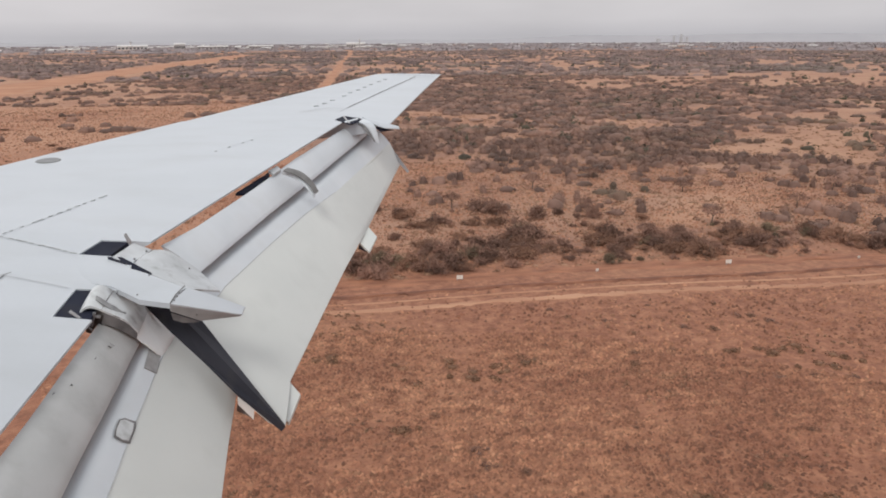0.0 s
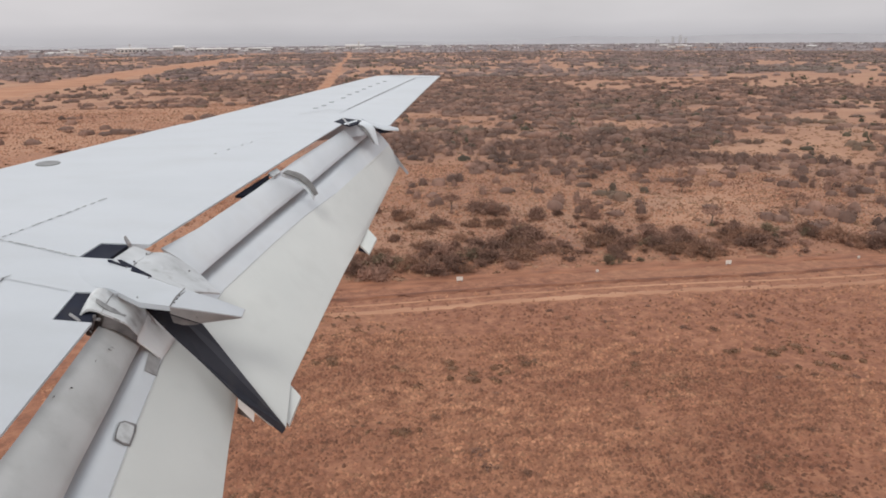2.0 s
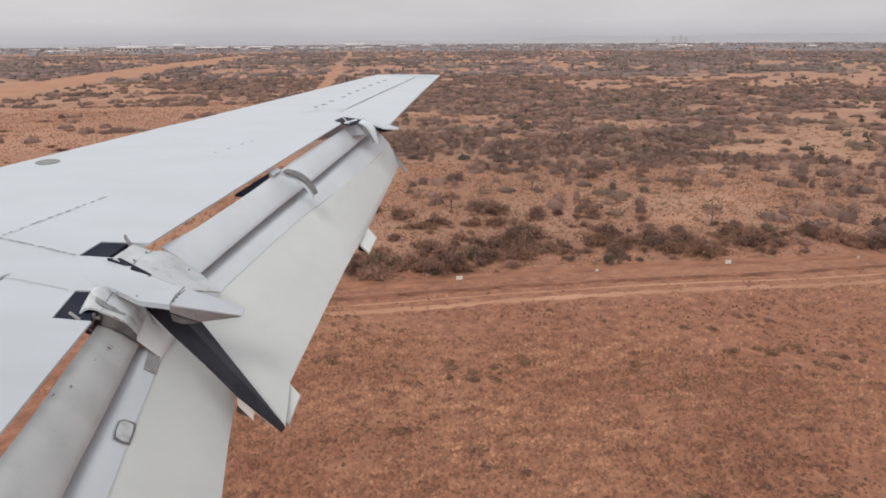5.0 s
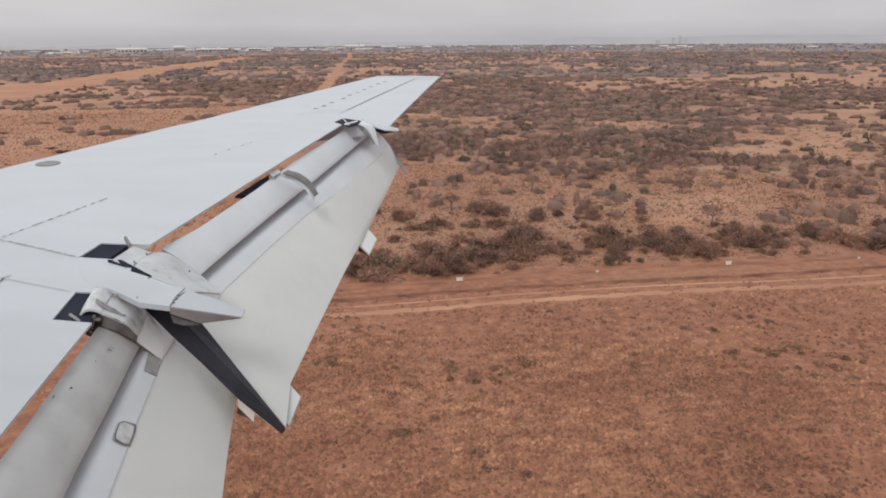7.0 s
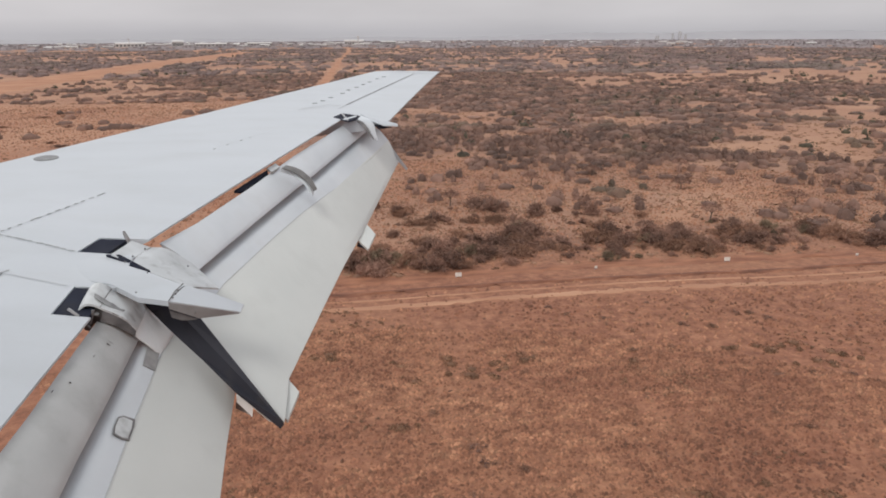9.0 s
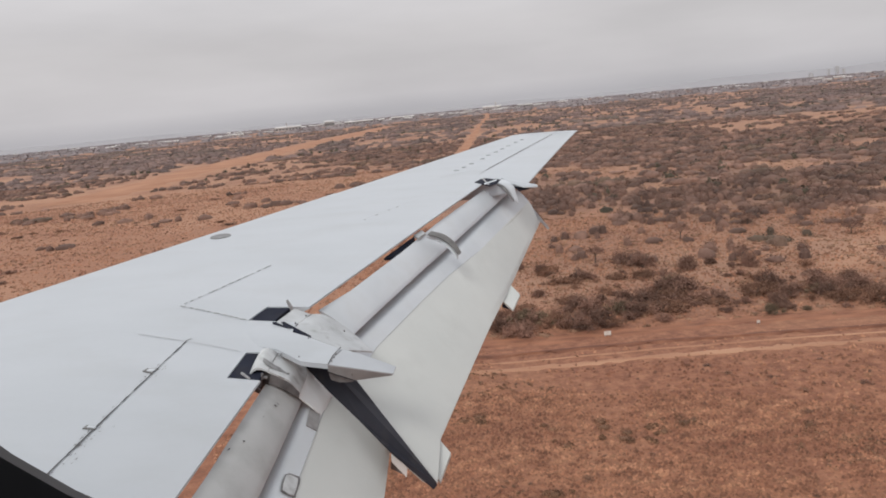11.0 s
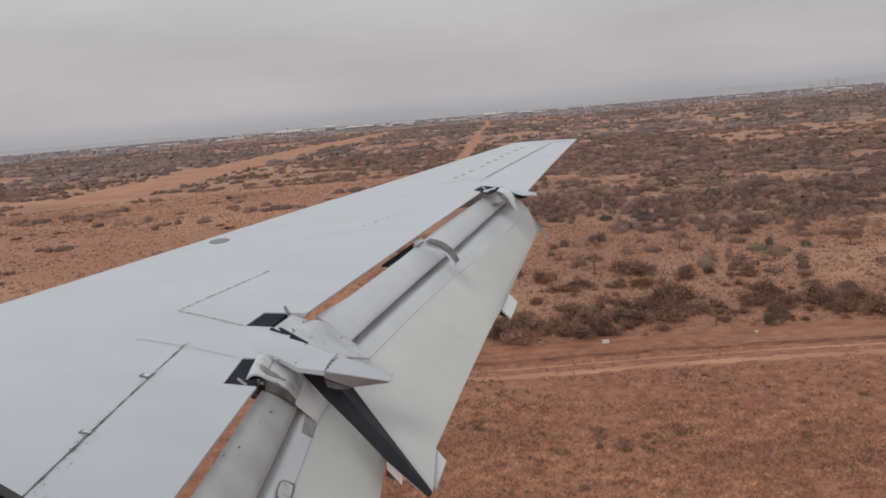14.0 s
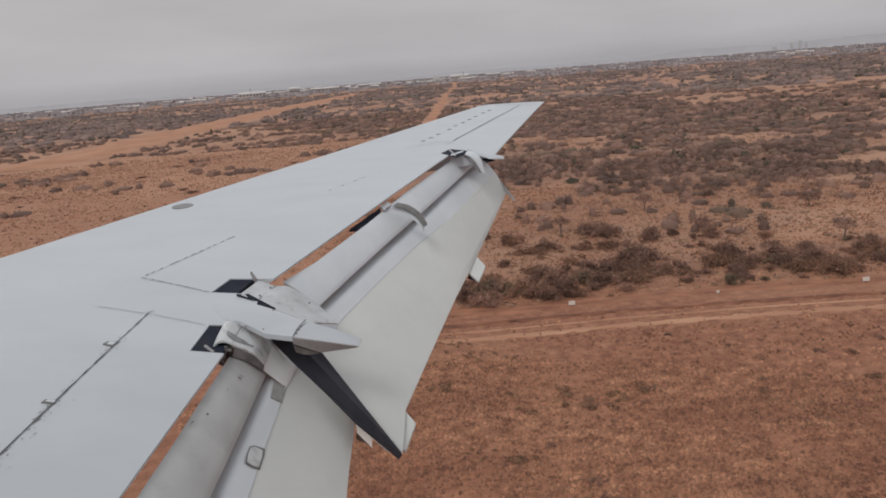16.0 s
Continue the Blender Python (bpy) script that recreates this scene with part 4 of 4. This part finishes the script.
# far woods first, then nearer scrub, in rings; the farther two have haze-greyed colours
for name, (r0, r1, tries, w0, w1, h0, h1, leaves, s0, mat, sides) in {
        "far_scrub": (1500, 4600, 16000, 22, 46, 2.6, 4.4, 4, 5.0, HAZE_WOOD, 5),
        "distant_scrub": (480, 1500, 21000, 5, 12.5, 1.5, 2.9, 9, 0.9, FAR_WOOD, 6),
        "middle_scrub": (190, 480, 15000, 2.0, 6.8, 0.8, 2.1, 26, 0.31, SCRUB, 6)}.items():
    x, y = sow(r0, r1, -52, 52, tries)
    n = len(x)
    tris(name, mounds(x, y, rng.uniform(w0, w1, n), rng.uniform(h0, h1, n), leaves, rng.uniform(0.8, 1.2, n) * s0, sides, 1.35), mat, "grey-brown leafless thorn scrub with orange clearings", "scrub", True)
# dark evergreen trees standing singly and in loose rows through the scrub
x, y = sow(150, 1300, -50, 50, 9000, 0.35)
keep = (fbm(x * 0.02 + 71, y * 0.03 + 12, 3) > 0.49) & (rng.random(len(x)) < 0.42) & (y > field_edge(x) + 18)
x, y = x[keep], y[keep]
n = len(x)
tris("dark_trees", mounds(x, y, rng.uniform(1.8, 5.0, n), rng.uniform(1.4, 3.2, n), 36, rng.uniform(0.3, 0.6, n)), DARK_LEAF, "dark olive evergreen trees scattered through the scrub", "trees", True)
a1, r1 = np.radians(rng.uniform(0, 50, 4200)), np.sqrt(rng.uniform(74 ** 2, 250 ** 2, 4200))
x, y = r1 * np.sin(a1), r1 * np.cos(a1)
x2, y2 = sow(230, 420, -52, 0, 3000, 0.4)
a1, r1 = np.radians(rng.uniform(-50, -3, 3600)), np.sqrt(rng.uniform(95 ** 2, 320 ** 2, 3600))
x3, y3 = r1 * np.sin(a1), r1 * np.cos(a1)
thin = fbm(x3 * 0.03 + 5, y3 * 0.03 + 60, 4) > 0.50
x, y = np.concatenate([x, x2, x3[thin]]), np.concatenate([y, y2, y3[thin]])
keep = (y > field_edge(x) + 3) | (x < -4)
x, y = x[keep], y[keep]
n = len(x)
tris("low_shrubs", mounds(x, y, rng.uniform(0.5, 2.2, n), rng.uniform(0.08, 0.30, n), 10, rng.uniform(0.15, 0.33, n), 5), SHRUB_DRY, "low dry shrubs between the thorn bushes", "shrubs", True)


# ---- single bushes near the track, each with stems and a crown
def bush_meshes(seed, wide, high, leaves, mat, size):
    r = random.Random(seed)
    bm = bmesh.new()
    for i in range(6):
        a = r.uniform(0, 6.28)
        lean = r.uniform(0.15, 0.42) * wide
        p0, p1 = Vector((r.uniform(-0.08, 0.08), r.uniform(-0.08, 0.08), -0.15)), Vector((lean * math.cos(a), lean * math.sin(a), high * r.uniform(0.55, 0.9)))
        ring_a, ring_b = [], []
        for k in range(4):
            d = Vector((math.cos(k * 1.571), math.sin(k * 1.571), 0))
            ring_a.append(bm.verts.new(p0 + d * 0.055))
            ring_b.append(bm.verts.new(p1 + d * 0.015))
        for k in range(4):
            bm.faces.new((ring_a[k], ring_a[(k + 1) % 4], ring_b[(k + 1) % 4], ring_b[k]))
    stem = clean("stem", bm, BARK)
    v, f = [], []
    blobs = [(r.gauss(0, 0.25) * wide, r.gauss(0, 0.25) * wide, high * r.uniform(0.22, 0.62), r.uniform(0.12, 0.27) * wide) for _ in range(13)]
    for bx, by, bz, br in blobs:                       # dense heart of each lobe
        b = len(v)
        for up, out in ((-0.75, 0.6), (0.0, 0.95), (0.7, 0.65)):
            for k in range(5):
                q = br * out * r.uniform(0.2, 0.5)
                v.append(Vector((bx + q * math.cos(k * 1.257), by + q * math.sin(k * 1.257), max(0.02, bz + br * up * r.uniform(0.2, 0.45)))))
        v.append(Vector((bx, by, bz + br * 0.4)))
        for row in (0, 5):
            f += [(b + row + k, b + row + (k + 1) % 5, b + row + 5 + (k + 1) % 5, b + row + 5 + k) for k in range(5)]
        f += [(b + 10 + k, b + 10 + (k + 1) % 5, b + 15) for k in range(5)]
    for i in range(leaves):                            # twigs fan up and outwards from the hearts
        bx, by, bz, br = blobs[i % 13]
        d = Vector((r.gauss(0, 1), r.gauss(0, 1), r.gauss(0.25, 0.8))).normalized()
        c = Vector((bx, by, bz)) + d * br * (0.35 + 1.0 * r.random() ** 1.3)
        c.z = max(0.06, c.z)
        u = (d + Vector((0, 0, 0.5)) + Vector((r.gauss(0, 1), r.gauss(0, 1), r.gauss(0, 1))) * 0.45).normalized()
        w = u.cross(Vector((r.gauss(0, 1), r.gauss(0, 1), r.gauss(0, 1)))).normalized()
        s = size * r.uniform(0.6, 1.5)
        b = len(v)
        v += [c - u * s, c - w * s * 0.42, c + u * s, c + w * s * 0.42]
        f.append((b, b + 1, b + 2, b + 3))
    return stem, mesh_from("crown", v, f, mat, True)


KINDS = []
for i, (wide, high, leaves, mat, size, label) in enumerate((
        (2.8, 2.0, 1650, BUSH_BROWN, 0.105, "bare grey-brown thorn bush on red soil"),
        (4.4, 1.8, 2100, BUSH_BROWN, 0.105, "wide spreading brown thorn bush on red soil"),
        (2.3, 2.4, 1400, BUSH_BROWN, 0.098, "upright brown thorn bush on red soil"),
        (2.8, 1.8, 1550, BUSH_GREEN, 0.093, "dense olive-green bush on red soil"),
        (1.6, 1.0, 700, BUSH_RUST, 0.088, "small rust-brown shrub in dry grass"),
        (2.0, 1.1, 800, BUSH_BROWN, 0.088, "small brown shrub in dry grass"),
        (3.4, 1.5, 1650, BUSH_RUST, 0.10, "low rust-brown thicket on red soil"))):
    KINDS.append((*bush_meshes(i + 11, wide, high, leaves, mat, size), label))

x, y = sow(72, 200, 0, 50, 4300, 1.6)
order = np.argsort(np.hypot(x, y))
x, y = x[order], y[order]
first = {}
for i in range(min(230, len(x))):
    k = random.choice((0, 0, 1, 1, 2, 3, 4, 5, 5, 6, 6))
    s = 0.32 + 0.95 * random.random() ** 1.9
    m = pose(float(x[i]), float(y[i]), float(ground_z(x[i], y[i])) - 0.05, 0, 0, random.uniform(0, 360))
    if k not in first:
        stem, crown, label = KINDS[k]
        b = tagged(new("thorn_bush"), label, "bush", "bushes beyond the track")
        part("stem", stem, b)
        part("crown", crown, b)
        b.matrix_basis = m
        b.scale = (s, s, s)
        first[k] = b
    else:
        first[k].scale = (s, s, s * random.uniform(0.85, 1.1))
        copy_thing(first[k], m)
rest = slice(230, None)
n = len(x[rest])
tris("near_scrub", mounds(x[rest], y[rest], rng.uniform(1.2, 4.0, n), rng.uniform(0.7, 2.1, n), 130, rng.uniform(0.12, 0.20, n), 7, 1.25), SCRUB, "grey-brown thorn scrub on red soil", "scrub", True)

# ---- a few small thorn trees with bare trunks and flat crowns in the clearing
def thorn_tree(x, y, high, wide, seed, turn):
    r = random.Random(seed)
    t = tagged(new("thorn_tree"), "small flat-crowned thorn tree with a bare trunk on red soil", "tree", "trees in the clearing")
    t.matrix_basis = pose(x, y, float(ground_z(np.array(x), np.array(y))) - 0.05, 0, 0, turn)
    bm = bmesh.new()
    fork = Vector((r.uniform(-0.1, 0.1), r.uniform(-0.1, 0.1), high * 0.4))
    limbs = [(Vector((0, 0, -0.2)), fork, 0.10, 0.07)]
    for k in range(6):
        a = k * 1.047 + r.uniform(-0.3, 0.3)
        limbs.append((fork, Vector((wide * 0.32 * math.cos(a), wide * 0.32 * math.sin(a), high * r.uniform(0.68, 0.85))), 0.05, 0.015))
    for p0, p1, r0, r1 in limbs:
        lo = [bm.verts.new(p0 + Vector((r0 * math.cos(k * 1.257), r0 * math.sin(k * 1.257), 0))) for k in range(5)]
        hi = [bm.verts.new(p1 + Vector((r1 * math.cos(k * 1.257), r1 * math.sin(k * 1.257), 0))) for k in range(5)]
        for k in range(5):
            bm.faces.new((lo[k], lo[(k + 1) % 5], hi[(k + 1) % 5], hi[k]))
    part("trunk", clean("trunk", bm, BARK), t)
    v, f = [], []
    for i in range(420):
        a, q = r.uniform(0, 6.283), r.random() ** 0.5
        c = Vector((wide / 2 * q * math.cos(a), wide / 2 * q * math.sin(a), high * (0.62 + 0.36 * (1 - q * q) * r.random() + 0.05 * r.gauss(0, 1))))
        face = (Vector((c.x, c.y, 0.7)).normalized() + Vector((r.gauss(0, 1), r.gauss(0, 1), r.gauss(0, 1))) * 0.5).normalized()
        u = face.cross(Vector((r.gauss(0, 1), r.gauss(0, 1), r.gauss(0, 1)))).normalized()
        w, s, b = face.cross(u), r.uniform(0.08, 0.17), len(v)
        v += [c - u * s, c - w * s * 0.7, c + u * s, c + w * s * 0.7]
        f.append((b, b + 1, b + 2, b + 3))
    part("crown", mesh_from("crown", v, f, BUSH_BROWN), t)


for i, (x, e) in enumerate(((24, 16), (37, 30), (52, 20), (58, 41), (70, 27), (33, 47), (84, 38), (17, 36), (47, 55), (95, 24), (66, 58), (40, 15))):
    thorn_tree(x, EDGE + e, random.uniform(2.2, 3.2), random.uniform(2.2, 3.4), 50 + i, random.uniform(0, 360))

# ---- dry grass of the field: low ragged tussocks, each a small faceted mound
def tussocks(count, r0, r1, a0, a1, wide, sides=6):
    a = np.radians(rng.uniform(a0, a1, count))
    r = np.sqrt(rng.uniform(r0 * r0, r1 * r1, count))
    x, y = r * np.sin(a), r * np.cos(a)
    patch = fbm(x * 0.10 + 3, y * 0.14 + 8, 4)
    e = y - field_edge(x)
    keep = (rng.random(count) < np.clip((patch - 0.22) / 0.22, 0.25, 1)) & ((e < -1.0) | (e > 3.5)) & ~((e > -7.0) & (e < 5) & (rng.random(count) < 0.8))
    x, y, patch = x[keep], y[keep], patch[keep]
    n = len(x)
    w = rng.uniform(0.5, 1.3, n) * wide
    h = w * rng.uniform(0.18, 0.65, n)
    t = np.linspace(0, 2 * np.pi, sides, endpoint=False)[None] + rng.uniform(0, 2, (n, 1))
    q = w[:, None] * rng.uniform(0.5, 1.3, (n, sides)) * 0.5
    z = ground_z(x, y)
    ringv = np.stack([x[:, None] + q * np.cos(t), y[:, None] + q * np.sin(t), np.repeat(z[:, None] - 0.03, sides, 1)], -1)
    top = np.stack([x + rng.uniform(-0.3, 0.3, n) * w, y + rng.uniform(-0.3, 0.3, n) * w, z + h], -1)[:, None]
    v = np.concatenate([ringv, top], 1).reshape(-1, 3)
    base = np.arange(n)[:, None] * (sides + 1)
    k = np.arange(sides)
    f = np.stack([base + k, base + (k + 1) % sides, np.repeat(base + sides, sides, 1)], -1).reshape(-1, 3)
    return v, f


tris("dry_grass", [tussocks(62000, 24, 60, -24, 50, 0.34, 5), tussocks(46000, 60, 150, -10, 52, 0.42, 4), tussocks(36000, 75, 320, -48, -2, 0.6, 4)],
     GRASS, "short dry reddish-brown grass tussocks on the field", "grass")

# clumps of greener grass, in loose patches
a = np.radians(rng.uniform(-20, 50, 5200))
r = np.sqrt(rng.uniform(24 ** 2, 68 ** 2, 5200))
x, y = r * np.sin(a), r * np.cos(a)
keep = (fbm(x * 0.10 + 40, y * 0.17 + 3, 3) > 0.63) & (rng.random(5200) < 0.7)
x, y = x[keep], y[keep]
n = len(x)
tris("green_tufts", mounds(x, y, rng.uniform(0.25, 0.75, n), rng.uniform(0.06, 0.17, n), 8, rng.uniform(0.08, 0.16, n), 5), TUFT_GREEN, "loose patches of olive-green grass tufts in the field", "grass", True)

a = np.radians(rng.uniform(-6, 46, 420))
r = np.sqrt(rng.uniform(26 ** 2, 66 ** 2, 420))
x, y = r * np.sin(a), r * np.cos(a)
keep = (fbm(x * 0.06 + 11, y * 0.10 + 31, 3) > 0.65)
x, y = x[keep], y[keep]
n = len(x)
tris("olive_clumps", mounds(x, y, rng.uniform(0.5, 1.5, n), rng.uniform(0.12, 0.34, n), 110, rng.uniform(0.07, 0.13, n)), TUFT_GREEN, "soft olive-brown grass clumps in the field", "grass", True)

# scattered low shrubs in the field
n = 110
a = np.radians(np.where(np.arange(n) < 60, rng.uniform(6, 46, n), rng.uniform(-46, -2, n)))
r = np.where(np.arange(n) < 60, np.sqrt(rng.uniform(24 ** 2, 74 ** 2, n)), np.sqrt(rng.uniform(120 ** 2, 270 ** 2, n)))
for i in range(n):
    px, py = float(r[i] * math.sin(a[i])), float(r[i] * math.cos(a[i]))
    if py > float(field_edge(px)) - 8:
        continue
    k = 4 if i % 2 else 5
    s = random.uniform(0.18, 0.38) if i < 60 else random.uniform(0.6, 1.3)
    m = pose(px, py, float(ground_z(np.array(px), np.array(py))) - 0.04, 0, 0, random.uniform(0, 360))
    first[k].scale = (s * 1.5, s * 1.5, s * 0.6)
    o = copy_thing(first[k], m)
    tagged(o, "small dry shrub standing alone in the field", "shrub", "shrubs in the field")
for k in first:
    first[k].scale = (1, 1, 1)


# ---- white marker boards along the track
def marker(x, y, wide, high):
    m = tagged(new("marker_board"), "small white marker board on two short legs beside the track", "marker", "markers along the track")
    m.location = (x, y, float(ground_z(np.array(x), np.array(y))))
    part("board", clean("board", box_bm(wide, 0.05, high, (0, 0, high / 2 + 0.18), 0.01), MARKER_WHITE), m)
    for s in (-1, 1):
        part("leg", clean("leg", box_bm(0.05, 0.05, 0.26, (s * wide * 0.35, 0, 0.09), 0.005), BARE_METAL), m)


for x, wide in ((12.5, 0.72), (28.5, 0.32), (44.5, 0.72), (61.0, 0.32), (77.0, 0.72), (110.0, 0.72)):
    marker(x, float(field_edge(x)) + 1.6, wide, 0.46 if wide > 0.5 else 0.26)


# ---------------------------------------------------------------- the town on the horizon
def shed(x, y, length, depth, high, turn, windows=0):
    b = tagged(new("shed"), "long pale industrial shed with a white sheet roof", "building", "sheds on the horizon")
    b.matrix_basis = pose(x, y, -0.3, 0, 0, turn)
    part("wall", clean("wall", box_bm(length, depth, high, (0, 0, high / 2)), SHED_WALL), b)
    v = [(-length / 2 - 1, -depth / 2 - 1, high), (length / 2 + 1, -depth / 2 - 1, high), (length / 2 + 1, 0, high * 1.28), (-length / 2 - 1, 0, high * 1.28), (-length / 2 - 1, depth / 2 + 1, high), (length / 2 + 1, depth / 2 + 1, high)]
    part("roof", mesh_from("roof", v, [(0, 1, 2, 3), (3, 2, 5, 4), (0, 3, 4), (1, 5, 2), (0, 4, 5, 1)], SHED_ROOF), b)
    for i in range(windows):
        part("window", clean("window", box_bm(length / windows * 0.6, 0.6, high * 0.45, ((i + 0.5) / windows * length - length / 2, -depth / 2 - 0.1, high * 0.5)), DARK_GLASS), b)
    return b


town = random.Random(4)
for i in range(110):
    az = town.choice((town.uniform(-44, 46), town.uniform(-32, 10), town.uniform(-20, 8)))
    d = town.uniform(2050, 3100)
    k = d / 3000
    b = shed(d * math.sin(radians(az)), d * math.cos(radians(az)), town.uniform(8, 40) * k, town.uniform(10, 20), town.uniform(2.8, 4.6) + 1.2 * k, -az + town.uniform(-15, 15))
    b.location.z = float(ground_z(np.array(b.location.x), np.array(b.location.y))) - 0.3
for i in range(70):
    az = town.uniform(-44, 48)
    d = town.uniform(3000, 4420)
    k = d / 3000
    b = shed(d * math.sin(radians(az)), d * math.cos(radians(az)), town.uniform(6, 20) * k, town.uniform(8, 14), town.uniform(2.6, 4.0) + 1.2 * k, -az + town.uniform(-25, 25))
    b.location.z = float(ground_z(np.array(b.location.x), np.array(b.location.y))) - 0.3
for az, d, length, high in ((-14.5, 2300, 80, 11), (-11.3, 2250, 30, 15), (-9.0, 2350, 90, 8), (-5.5, 2400, 75, 8), (1.6, 2400, 60, 13), (4.2, 2500, 50, 9)):
    a = radians(az)
    b = shed(d * math.sin(a), d * math.cos(a), length, 24, high, -az, 8)
    b.location.z = float(ground_z(np.array(b.location.x), np.array(b.location.y))) - 0.3


def tower(x, y, high, wide, mat, tank, name, label):
    t = tagged(new(name), label, "tower")
    t.location = (x, y, float(ground_z(np.array(x), np.array(y))) - 0.3)
    bm = bmesh.new()
    bmesh.ops.create_cone(bm, cap_ends=True, segments=10, radius1=wide, radius2=wide * 0.75, depth=high, matrix=Matrix.Translation((0, 0, high / 2)))
    part("shaft", clean("shaft", bm, mat), t)
    if tank:
        bm = bmesh.new()
        bmesh.ops.create_cone(bm, cap_ends=True, segments=12, radius1=wide * 1.0, radius2=wide * 1.35, depth=high * 0.2, matrix=Matrix.Translation((0, 0, high * 1.08)))
        part("tank", clean("tank", bm, mat), t)
    else:
        part("cap", clean("cap", box_bm(wide * 1.15, wide * 1.15, high * 0.06, (0, 0, high * 1.02)), mat), t)


for az, d, high, wide in ((-14.6, 2300, 20, 1.8), (1.9, 2000, 22, 1.5)):
    a = radians(az)
    tower(d * math.sin(a), d * math.cos(a), high, wide, SHED_WALL, True, "water_tower", "slender pale water tower above the far scrub")
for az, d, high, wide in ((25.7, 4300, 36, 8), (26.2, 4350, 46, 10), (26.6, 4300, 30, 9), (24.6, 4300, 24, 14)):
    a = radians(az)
    tower(d * math.sin(a), d * math.cos(a), high, wide, FAR_TOWER, False, "tower_block", "grey tower block, distance haze painted into its pale colour")

# low far ridge that closes the horizon, distance haze painted into its colour
v, f = [], []
az = np.radians(np.arange(0, 360, 0.5))
hill = np.exp(-((np.degrees(az) - 34) / 8) ** 2) + 0.6 * np.exp(-((np.degrees(az) - 19) / 3.5) ** 2)
top = -20 + 34 * fbm(np.degrees(az) * 0.12, az * 0 + 2.0, 4) + hill * (18 + 24 * fbm(np.degrees(az) * 0.35, az * 0 + 7.0, 4))
for i, t in enumerate(az):
    s, c = math.sin(t), math.cos(t)
    v += [(4500 * s, 4500 * c, -27), (4720 * s, 4720 * c, float(top[i])), (4880 * s, 4880 * c, -28)]
k = len(az)
for i in range(k):
    j = (i + 1) % k
    f += [(3 * i, 3 * j, 3 * j + 1, 3 * i + 1), (3 * i + 1, 3 * j + 1, 3 * j + 2, 3 * i + 2)]
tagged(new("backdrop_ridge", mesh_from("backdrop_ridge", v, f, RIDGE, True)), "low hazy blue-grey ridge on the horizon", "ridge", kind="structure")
